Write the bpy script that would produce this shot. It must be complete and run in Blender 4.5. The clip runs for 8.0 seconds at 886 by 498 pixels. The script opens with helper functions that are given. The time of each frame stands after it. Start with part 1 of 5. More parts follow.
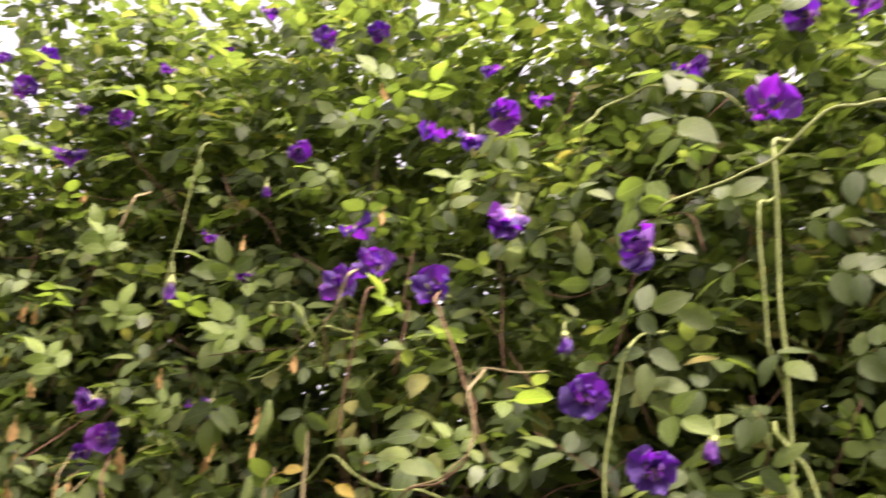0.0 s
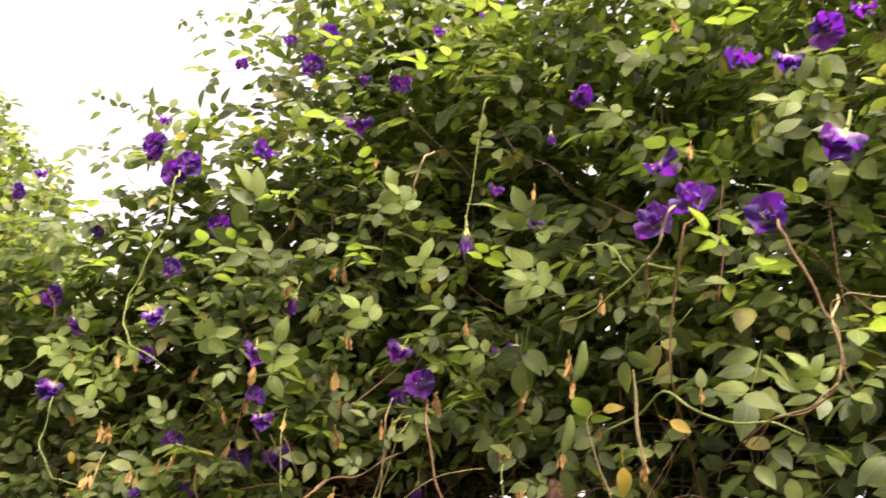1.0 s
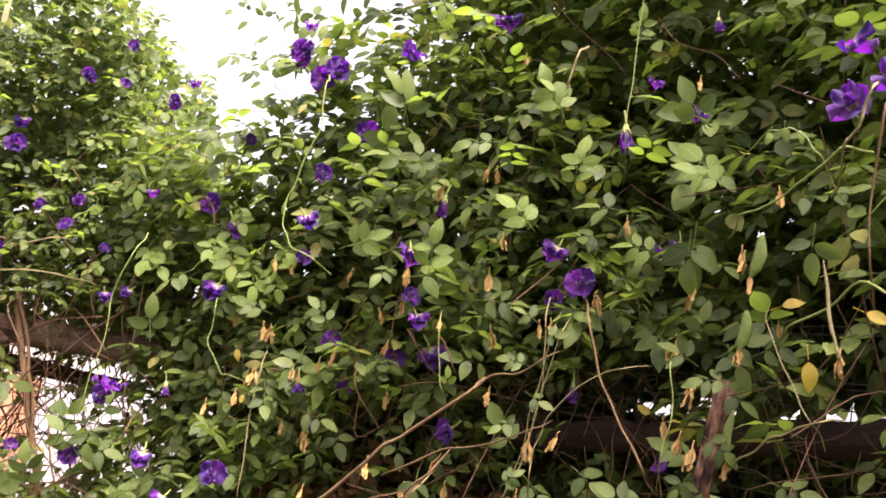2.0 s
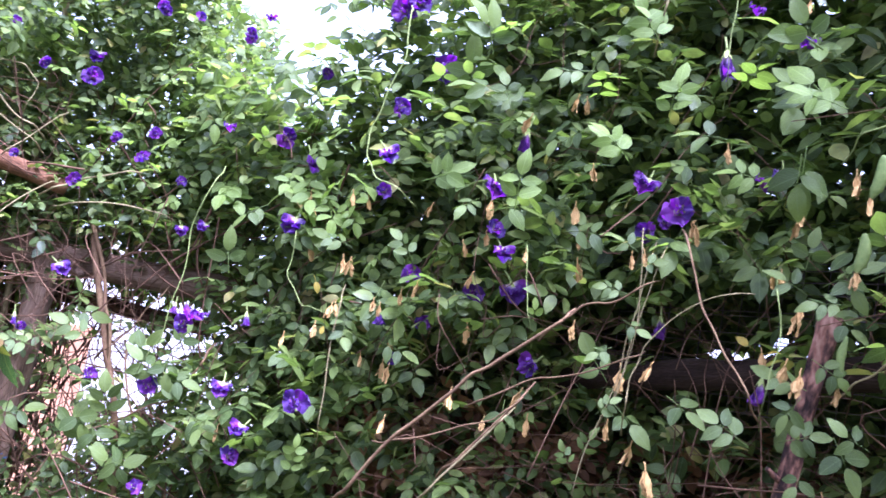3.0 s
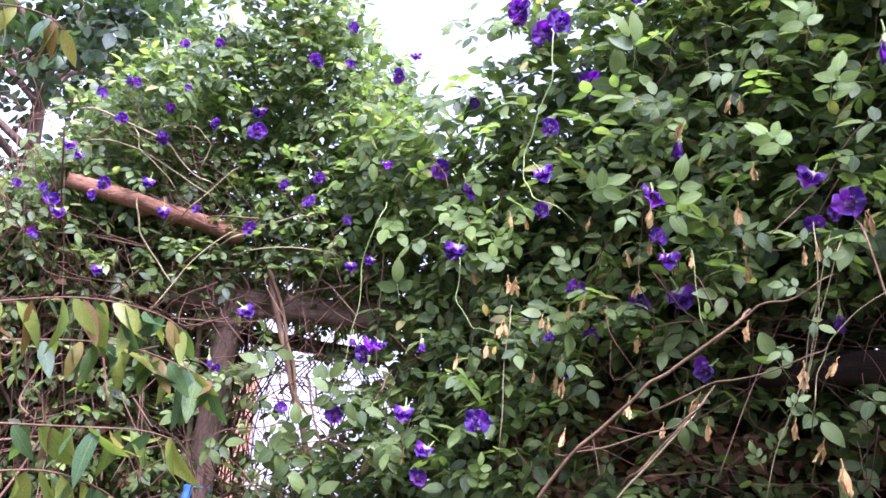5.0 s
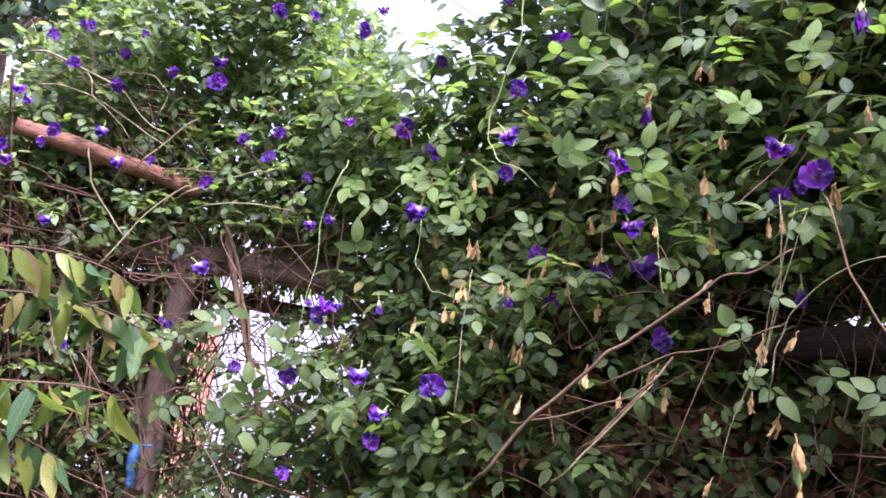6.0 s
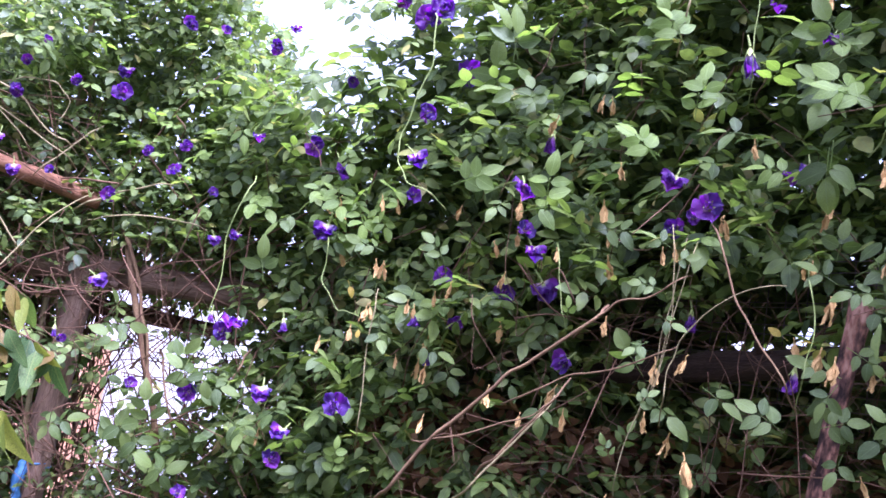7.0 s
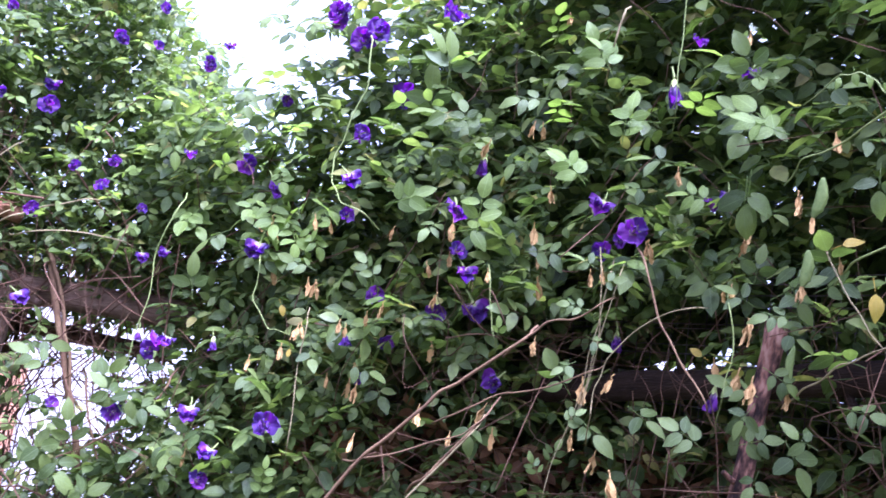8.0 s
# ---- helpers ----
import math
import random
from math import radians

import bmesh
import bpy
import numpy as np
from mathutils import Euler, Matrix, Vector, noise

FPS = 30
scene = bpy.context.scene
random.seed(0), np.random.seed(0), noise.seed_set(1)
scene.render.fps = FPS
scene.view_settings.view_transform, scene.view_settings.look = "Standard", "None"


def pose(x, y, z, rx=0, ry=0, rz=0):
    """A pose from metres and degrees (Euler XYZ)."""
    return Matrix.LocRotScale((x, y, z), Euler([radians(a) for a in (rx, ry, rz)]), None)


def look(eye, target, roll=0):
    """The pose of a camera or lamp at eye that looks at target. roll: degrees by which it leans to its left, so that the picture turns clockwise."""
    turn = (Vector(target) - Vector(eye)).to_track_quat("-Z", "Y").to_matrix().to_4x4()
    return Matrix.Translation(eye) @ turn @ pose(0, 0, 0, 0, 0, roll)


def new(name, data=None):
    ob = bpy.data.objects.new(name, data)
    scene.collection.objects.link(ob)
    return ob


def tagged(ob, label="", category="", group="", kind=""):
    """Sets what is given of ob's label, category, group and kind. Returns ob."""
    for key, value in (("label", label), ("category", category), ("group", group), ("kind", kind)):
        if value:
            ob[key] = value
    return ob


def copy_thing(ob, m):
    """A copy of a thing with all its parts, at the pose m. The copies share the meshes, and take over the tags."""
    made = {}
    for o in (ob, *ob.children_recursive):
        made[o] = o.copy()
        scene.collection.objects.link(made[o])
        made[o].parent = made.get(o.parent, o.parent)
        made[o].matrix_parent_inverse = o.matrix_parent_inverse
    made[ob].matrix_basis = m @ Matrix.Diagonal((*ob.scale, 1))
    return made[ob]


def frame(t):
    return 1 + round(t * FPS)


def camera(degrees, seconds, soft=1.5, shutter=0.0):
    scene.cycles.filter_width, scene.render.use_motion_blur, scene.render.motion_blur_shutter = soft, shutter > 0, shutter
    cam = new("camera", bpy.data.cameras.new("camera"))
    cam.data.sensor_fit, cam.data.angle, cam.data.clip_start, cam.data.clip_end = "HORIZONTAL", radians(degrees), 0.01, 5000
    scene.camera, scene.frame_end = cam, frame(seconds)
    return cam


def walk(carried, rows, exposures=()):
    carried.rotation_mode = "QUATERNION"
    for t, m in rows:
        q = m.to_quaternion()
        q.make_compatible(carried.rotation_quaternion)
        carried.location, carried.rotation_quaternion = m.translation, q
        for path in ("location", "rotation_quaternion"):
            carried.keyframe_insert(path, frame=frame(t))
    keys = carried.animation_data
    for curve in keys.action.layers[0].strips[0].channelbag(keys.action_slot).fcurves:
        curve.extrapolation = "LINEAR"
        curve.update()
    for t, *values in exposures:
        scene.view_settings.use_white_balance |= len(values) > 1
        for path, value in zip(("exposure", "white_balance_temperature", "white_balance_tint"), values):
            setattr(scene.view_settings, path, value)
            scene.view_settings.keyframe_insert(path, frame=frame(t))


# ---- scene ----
cam = camera(53.3, 8.0, soft=1.6, shutter=0.3)
PATH = [
    (0, (-0.008, 0.049, 1.576), (-0.054, 1.946, 2.207), 0.7),
    (0.5, (-0.07, 0.048, 1.568), (-0.454, 1.935, 2.109), 1.1),
    (1, (-0.101, 0.03, 1.56), (-0.647, 1.881, 2.083), 1.0),
    (1.5, (-0.138, 0.035, 1.537), (-0.852, 1.852, 1.968), 1.5),
    (1.7, (-0.148, 0.035, 1.533), (-0.913, 1.84, 1.929), 1.6),
    (2.8, (-0.231, 0.014, 1.504), (-1.079, 1.808, 1.754), 2.7),
    (3, (-0.252, 0.018, 1.474), (-1.117, 1.802, 1.738), 3.2),
    (3.5, (-0.266, 0.03, 1.476), (-1.27, 1.746, 1.7), 1.6),
    (4, (-0.254, 0.018, 1.474), (-1.355, 1.669, 1.722), -0.7),
    (4.2, (-0.251, 0.013, 1.474), (-1.393, 1.634, 1.737), -1.1),
    (5.3, (-0.273, -0.057, 1.473), (-1.393, 1.573, 1.768), -0.8),
    (5.5, (-0.273, -0.036, 1.471), (-1.396, 1.597, 1.739), -0.2),
    (6, (-0.277, -0.006, 1.472), (-1.353, 1.666, 1.689), 0.7),
    (6.5, (-0.275, -0.007, 1.473), (-1.243, 1.727, 1.708), 1.1),
    (7, (-0.274, -0.029, 1.472), (-1.155, 1.748, 1.735), 1.5),
    (7.5, (-0.273, -0.038, 1.472), (-1.095, 1.765, 1.738), 1.3),
    (8, (-0.273, -0.046, 1.472), (-1.005, 1.789, 1.781), 1.5),
]
# the whole path turned level round the last eye
HUB = Matrix.Translation((-0.27, 0.0, 1.47))
LEVEL = HUB @ Matrix.Rotation(radians(-7.5), 4, (-0.53, 0.848, 0.0)) @ HUB.inverted()
EXPOSURES = [(0.0, 1.93, 6700, 33), (1.5, 1.78, 7200, 29), (1.7, 1.78, 7100, 29), (2.8, 2.4, 4850, 36), (4.2, 2.4, 4650, 42), (5.5, 1.94, 5100, 40), (8.0, 2.32, 4700, 43)]
walk(cam, [(t, LEVEL @ look(eye, target, roll)) for t, eye, target, roll in PATH], EXPOSURES)

# ---- light: a bright overcast sky ----
world = bpy.data.worlds.new("overcast_sky")
scene.world = world
world.use_nodes = True
wn, wl = world.node_tree.nodes, world.node_tree.links
sky = wn.new("ShaderNodeTexSky")
sky.sky_type, sky.sun_disc = "NISHITA", False
sky.sun_elevation, sky.sun_rotation = radians(67.5), radians(130.1)
sky.air_density, sky.dust_density, sky.ozone_density = 1.0, 4.0, 1.0
veil = wn.new("ShaderNodeHueSaturation")
veil.inputs["Saturation"].default_value = 0.15
wl.new(sky.outputs["Color"], veil.inputs["Color"])
wl.new(veil.outputs["Color"], wn["Background"].inputs["Color"])
wn["Background"].inputs["Strength"].default_value = 0.15
sun = new("sun", bpy.data.lights.new("sun", "SUN"))
sun.data.energy, sun.data.angle, sun.data.color = 4.3, radians(24), (1.0, 0.95, 0.86)
sun.matrix_world = look((0.95, -0.8, 3.0), (0.0, 0.0, 0.0))


# ---- materials ----
def material(name):
    m = bpy.data.materials.new(name)
    m.use_nodes = True
    return m, m.node_tree.nodes, m.node_tree.links, m.node_tree.nodes["Principled BSDF"]


def ramp(nodes, stops):
    r = nodes.new("ShaderNodeValToRGB")
    while len(r.color_ramp.elements) < len(stops):
        r.color_ramp.elements.new(0.5)
    for e, (p, c) in zip(r.color_ramp.elements, stops):
        e.position, e.color = p, (*c, 1)
    return r


def math_node(nodes, links, op, a, b):
    n = nodes.new("ShaderNodeMath")
    n.operation = op
    for i, v in enumerate((a, b)):
        if isinstance(v, (int, float)):
            n.inputs[i].default_value = v
        else:
            links.new(v, n.inputs[i])
    return n.outputs[0]


def mixed(nodes, links, fac, a, b, mode="MIX"):
    n = nodes.new("ShaderNodeMix")
    n.data_type, n.blend_type = "RGBA", mode
    for i, v in ((0, fac), (6, a), (7, b)):
        if isinstance(v, (int, float)):
            n.inputs[i].default_value = v
        elif isinstance(v, tuple):
            n.inputs[i].default_value = (*v, 1)
        else:
            links.new(v, n.inputs[i])
    return n.outputs[2]


def leaf_material(name, stops, vein, see=0.48, rough=0.46, islands=True, spots=0.25):
    """A thin leaf: colour by leaf, midrib and side veins, blotches, light through the blade."""
    m, n, l, b = material(name)
    if islands:
        rnd = n.new("ShaderNodeNewGeometry").outputs["Random Per Island"]
    else:
        rnd = n.new("ShaderNodeObjectInfo").outputs["Random"]
    base = ramp(n, stops)
    l.new(rnd, base.inputs[0])
    uv = n.new("ShaderNodeUVMap")
    sep = n.new("ShaderNodeSeparateXYZ")
    l.new(uv.outputs[0], sep.inputs[0])
    across = math_node(n, l, "ABSOLUTE", math_node(n, l, "SUBTRACT", sep.outputs[0], 0.5), 0)
    mid = math_node(n, l, "LESS_THAN", across, 0.022)
    slant = math_node(n, l, "SUBTRACT", sep.outputs[1], math_node(n, l, "MULTIPLY", across, 0.7))
    side = math_node(n, l, "GREATER_THAN", math_node(n, l, "SINE", math_node(n, l, "MULTIPLY", slant, 44.0), 0), 0.9)
    lines = math_node(n, l, "MAXIMUM", mid, math_node(n, l, "MULTIPLY", side, 0.35))
    co = n.new("ShaderNodeTexCoord")
    blot = n.new("ShaderNodeTexNoise")
    blot.inputs["Scale"].default_value, blot.inputs["Detail"].default_value = 45.0, 4.0
    l.new(co.outputs["Object"], blot.inputs["Vector"])
    shade = ramp(n, [(0.32, (0.62, 0.62, 0.62)), (0.68, (1.25, 1.25, 1.25))])
    l.new(blot.outputs["Fac"], shade.inputs[0])
    c = mixed(n, l, 1.0, base.outputs[0], shade.outputs[0], "MULTIPLY")
    c = mixed(n, l, math_node(n, l, "MULTIPLY", lines, 0.36), c, vein)
    grain = n.new("ShaderNodeTexNoise")
    grain.inputs["Scale"].default_value = 260.0
    l.new(co.outputs["Object"], grain.inputs["Vector"])
    speck = math_node(n, l, "GREATER_THAN", grain.outputs["Fac"], 0.72)
    c = mixed(n, l, math_node(n, l, "MULTIPLY", speck, spots), c, (0.30, 0.24, 0.08))
    l.new(c, b.inputs["Base Color"])
    b.inputs["Roughness"].default_value = rough
    b.inputs["Specular IOR Level"].default_value = 0.32
    bump = n.new("ShaderNodeBump")
    bump.inputs["Strength"].default_value, bump.inputs["Distance"].default_value = 0.35, 0.002
    l.new(math_node(n, l, "SUBTRACT", blot.outputs["Fac"], math_node(n, l, "MULTIPLY", lines, 0.5)), bump.inputs["Height"])
    l.new(bump.outputs[0], b.inputs["Normal"])
    tr = n.new("ShaderNodeBsdfTranslucent")
    bright = mixed(n, l, 1.0, c, (1.5, 1.65, 0.8), "MULTIPLY")
    l.new(bright, tr.inputs["Color"])
    mix = n.new("ShaderNodeMixShader")
    mix.inputs[0].default_value = see
    l.new(b.outputs[0], mix.inputs[1])
    l.new(tr.outputs[0], mix.inputs[2])
    l.new(mix.outputs[0], n["Material Output"].inputs["Surface"])
    return m


def rough_material(name, stops, scale, rough=0.85, bump=0.5, stretch=(1, 1, 1), depth=0.004, fine=8.0):
    """Two scales of noise through a colour ramp, with relief."""
    m, n, l, b = material(name)
    co = n.new("ShaderNodeTexCoord")
    mp = n.new("ShaderNodeMapping")
    mp.inputs["Scale"].default_value = stretch
    l.new(co.outputs["Object"], mp.inputs[0])
    big, small = n.new("ShaderNodeTexNoise"), n.new("ShaderNodeTexNoise")
    big.inputs["Scale"].default_value, small.inputs["Scale"].default_value = scale, scale * fine
    big.inputs["Detail"].default_value = small.inputs["Detail"].default_value = 6.0
    l.new(mp.outputs[0], big.inputs["Vector"])
    l.new(mp.outputs[0], small.inputs["Vector"])
    both = math_node(n, l, "ADD", math_node(n, l, "MULTIPLY", big.outputs["Fac"], 0.55), math_node(n, l, "MULTIPLY", small.outputs["Fac"], 0.45))
    r = ramp(n, stops)
    l.new(both, r.inputs[0])
    l.new(r.outputs[0], b.inputs["Base Color"])
    b.inputs["Roughness"].default_value = rough
    b.inputs["Specular IOR Level"].default_value = 0.2
    bp = n.new("ShaderNodeBump")
    bp.inputs["Strength"].default_value, bp.inputs["Distance"].default_value = bump, depth
    l.new(both, bp.inputs["Height"])
    l.new(bp.outputs[0], b.inputs["Normal"])
    return m


GREENS = [(0.0, (0.049, 0.075, 0.019)), (0.35, (0.089, 0.126, 0.030)), (0.72, (0.158, 0.206, 0.049)), (0.95, (0.240, 0.285, 0.080)), (1.0, (0.32, 0.27, 0.08))]
LEAF = leaf_material("vine_leaf", GREENS, (0.20, 0.27, 0.12))
LEAF_ONE = leaf_material("vine_leaf_single", GREENS[:4], (0.20, 0.27, 0.12), islands=True)
YOUNG = leaf_material("young_leaf", [(0.0, (0.13, 0.19, 0.035)), (1.0, (0.21, 0.28, 0.055))], (0.36, 0.46, 0.16), see=0.5)
YELLOW = leaf_material("yellowed_leaf", [(0.0, (0.46, 0.30, 0.035)), (1.0, (0.55, 0.42, 0.07))], (0.6, 0.5, 0.2))
DRY = rough_material("dried_petal", [(0.3, (0.17, 0.075, 0.035)), (0.5, (0.49, 0.30, 0.10)), (0.7, (0.69, 0.50, 0.22))], 60, 0.9)
SHRUB_LEAF = leaf_material("shrub_leaf", [(0.0, (0.045, 0.085, 0.030)), (0.30, (0.070, 0.120, 0.035)), (0.42, (0.15, 0.19, 0.030)), (0.74, (0.22, 0.23, 0.035)), (0.86, (0.19, 0.13, 0.028)), (0.95, (0.13, 0.055, 0.018)), (1.0, (0.20, 0.14, 0.05))], (0.24, 0.24, 0.08), see=0.4, rough=0.36, islands=False, spots=0.06)
TREE_LEAF = leaf_material("tree_leaf", [(0.0, (0.035, 0.06, 0.02)), (1.0, (0.08, 0.12, 0.04))], (0.1, 0.14, 0.06), see=0.25)
DRY_LEAF = leaf_material("dry_leaf", [(0.0, (0.075, 0.030, 0.012)), (0.5, (0.15, 0.068, 0.025)), (1.0, (0.26, 0.15, 0.06))], (0.2, 0.12, 0.05), see=0.3, rough=0.7)
STEM_GREEN = rough_material("green_stem", [(0.3, (0.14, 0.18, 0.045)), (0.7, (0.29, 0.33, 0.10))], 40, 0.6, 0.2)
STEM_TAN = rough_material("tan_stem", [(0.3, (0.153, 0.120, 0.048)), (0.7, (0.342, 0.275, 0.136))], 50, 0.75, 0.4)
STEM_BROWN = rough_material("brown_stem", [(0.3, (0.079, 0.042, 0.026)), (0.55, (0.160, 0.096, 0.045)), (0.75, (0.25, 0.165, 0.082))], 45, 0.85, 0.6)
TWIG = rough_material("dry_twig", [(0.3, (0.050, 0.025, 0.014)), (0.55, (0.125, 0.066, 0.036)), (0.75, (0.21, 0.125, 0.075))], 45, 0.9, 0.6)
BARK = rough_material("log_bark", [(0.30, (0.065, 0.042, 0.030)), (0.5, (0.18, 0.112, 0.075)), (0.72, (0.33, 0.225, 0.155))], 11, 0.9, 1.0, (4, 4, 0.7), 0.006)
BARK_RED = rough_material("reddish_bark", [(0.34, (0.055, 0.025, 0.014)), (0.47, (0.179, 0.081, 0.040)), (0.58, (0.257, 0.126, 0.068)), (0.72, (0.328, 0.189, 0.112))], 14, 0.85, 0.8, (4, 4, 1), 0.004)
BARK_PALE = rough_material("peeling_bark", [(0.40, (0.018, 0.010, 0.008)), (0.48, (0.09, 0.045, 0.032)), (0.53, (0.20, 0.095, 0.062)), (0.62, (0.33, 0.19, 0.13))], 22, 0.9, 1.0, (1.6, 1.6, 0.6), 0.008, 4.0)
# brown bark with the shade under the leaves painted into its tones
BARK_SHADED = rough_material("shaded_bark", [(0.32, (0.012, 0.007, 0.005)), (0.5, (0.028, 0.016, 0.011)), (0.7, (0.055, 0.034, 0.025))], 12, 0.9, 1.0, (4, 4, 0.7), 0.006)
SAWN = rough_material("sawn_wood", [(0.3, (0.22, 0.13, 0.07)), (0.7, (0.45, 0.31, 0.19))], 30, 0.85, 0.5)
POD = rough_material("green_pod", [(0.3, (0.085, 0.125, 0.026)), (0.7, (0.17, 0.21, 0.055))], 30, 0.5, 0.2)
POD_DRY = rough_material("dry_pod", [(0.3, (0.09, 0.07, 0.03)), (0.6, (0.19, 0.16, 0.07)), (0.8, (0.28, 0.22, 0.13))], 30, 0.8, 0.4)
CALYX = rough_material("calyx", [(0.3, (0.20, 0.25, 0.06)), (0.7, (0.40, 0.42, 0.15))], 60, 0.6, 0.2)
SOIL = rough_material("soil", [(0.30, (0.035, 0.045, 0.02)), (0.48, (0.05, 0.055, 0.025)), (0.62, (0.08, 0.06, 0.04)), (0.78, (0.12, 0.09, 0.06))], 1.3, 0.95, 0.8)
GRASS = leaf_material("grass_blade", [(0.0, (0.07, 0.13, 0.03)), (0.7, (0.16, 0.22, 0.06)), (1.0, (0.32, 0.28, 0.12))], (0.2, 0.25, 0.1))
PLASTER = rough_material("white_plaster", [(0.3, (0.46, 0.44, 0.43)), (0.7, (0.56, 0.55, 0.54))], 2.5, 0.9, 0.3)
PEACH = rough_material("peach_plaster", [(0.3, (0.440, 0.209, 0.109)), (0.7, (0.550, 0.297, 0.172))], 3, 0.9, 0.3)
SCREEN_WALL = rough_material("weathered_render", [(0.3, (0.22, 0.21, 0.19)), (0.55, (0.34, 0.33, 0.30)), (0.75, (0.44, 0.42, 0.39))], 2.2, 0.95, 0.5)
BLUE = rough_material("blue_plastic", [(0.3, (0.05, 0.13, 0.30)), (0.7, (0.09, 0.21, 0.40))], 6, 0.4, 0.1)
PALE_BLUE = rough_material("pale_blue_plastic", [(0.3, (0.38, 0.50, 0.66)), (0.7, (0.50, 0.60, 0.74))], 6, 0.45, 0.1)
WIRE = rough_material("rusty_wire", [(0.35, (0.06, 0.04, 0.03)), (0.65, (0.16, 0.14, 0.13))], 40, 0.7, 0.3)
WIRE.node_tree.nodes["Principled BSDF"].inputs["Metallic"].default_value = 0.6


def petal_material():
    m, n, l, b = material("violet_petal")
    uv = n.new("ShaderNodeUVMap")
    sep = n.new("ShaderNodeSeparateXYZ")
    l.new(uv.outputs[0], sep.inputs[0])
    co = n.new("ShaderNodeTexCoord")
    streak = n.new("ShaderNodeTexNoise")
    streak.inputs["Scale"].default_value, streak.inputs["Detail"].default_value = 120.0, 5.0
    l.new(co.outputs["Object"], streak.inputs["Vector"])
    along = math_node(n, l, "ADD", sep.outputs[1], math_node(n, l, "MULTIPLY", math_node(n, l, "SUBTRACT", streak.outputs["Fac"], 0.5), 0.22))
    r = ramp(n, [(0.02, (0.72, 0.60, 0.30)), (0.16, (0.55, 0.40, 0.62)), (0.27, (0.145, 0.020, 0.31)), (0.75, (0.098, 0.013, 0.245)), (1.0, (0.155, 0.028, 0.32))])
    l.new(along, r.inputs[0])
    hue = n.new("ShaderNodeHueSaturation")
    rnd = n.new("ShaderNodeObjectInfo").outputs["Random"]
    l.new(math_node(n, l, "ADD", 0.475, math_node(n, l, "MULTIPLY", rnd, 0.06)), hue.inputs["Hue"])
    l.new(math_node(n, l, "ADD", 0.50, math_node(n, l, "MULTIPLY", rnd, 0.42)), hue.inputs["Value"])
    l.new(r.outputs[0], hue.inputs["Color"])
    l.new(hue.outputs[0], b.inputs["Base Color"])
    b.inputs["Roughness"].default_value = 0.65
    b.inputs["Sheen Weight"].default_value = 0.15
    bp = n.new("ShaderNodeBump")
    bp.inputs["Strength"].default_value, bp.inputs["Distance"].default_value = 0.4, 0.002
    l.new(streak.outputs["Fac"], bp.inputs["Height"])
    l.new(bp.outputs[0], b.inputs["Normal"])
    tr = n.new("ShaderNodeBsdfTranslucent")
    l.new(mixed(n, l, 1.0, hue.outputs[0], (1.7, 1.2, 1.8), "MULTIPLY"), tr.inputs["Color"])
    mix = n.new("ShaderNodeMixShader")
    mix.inputs[0].default_value = 0.4
    l.new(b.outputs[0], mix.inputs[1])
    l.new(tr.outputs[0], mix.inputs[2])
    l.new(mix.outputs[0], n["Material Output"].inputs["Surface"])
    return m


PETAL = petal_material()


# ---- mesh helpers ----
def part(name, mesh, mat, parent=None, label="", smooth=True):
    """Links a mesh (or a bmesh) as one object under a thing or a part."""
    if isinstance(mesh, bmesh.types.BMesh):
        me = bpy.data.meshes.new(name)
        mesh.to_mesh(me)
        mesh.free()
        mesh = me
    if not mesh.materials:
        mesh.materials.append(mat)
        mesh.polygons.foreach_set("use_smooth", [smooth] * len(mesh.polygons))
    ob = new(name, mesh)
    if parent:
        ob.parent = parent
    if label:
        ob["label"] = label
    return ob


def tri_mesh(name, verts, tris, uv=None):
    """A mesh from arrays: verts (n, 3), tris (m, 3), uv (n, 2)."""
    me = bpy.data.meshes.new(name)
    me.vertices.add(len(verts))
    me.vertices.foreach_set("co", np.asarray(verts, np.float32).ravel())
    flat = np.asarray(tris, np.int32).ravel()
    me.loops.add(len(flat))
    me.loops.foreach_set("vertex_index", flat)
    me.polygons.add(len(tris))
    me.polygons.foreach_set("loop_start", np.arange(0, len(flat), 3, dtype=np.int32))
    layer = me.uv_layers.new(name="UVMap")
    if uv is not None:
        layer.data.foreach_set("uv", np.asarray(uv, np.float32)[flat].ravel())
    me.update(calc_edges=True)
    return me


class Heap:
    """Collects pieces into one mesh."""

    def __init__(self):
        self.v, self.t, self.u, self.n = [], [], [], 0

    def add(self, v, t, u):
        self.v.append(v)
        self.t.append(np.asarray(t) + self.n)
        self.u.append(u)
        self.n += len(v)

    def mesh(self, name):
        return tri_mesh(name, np.concatenate(self.v), np.concatenate(self.t), np.concatenate(self.u))


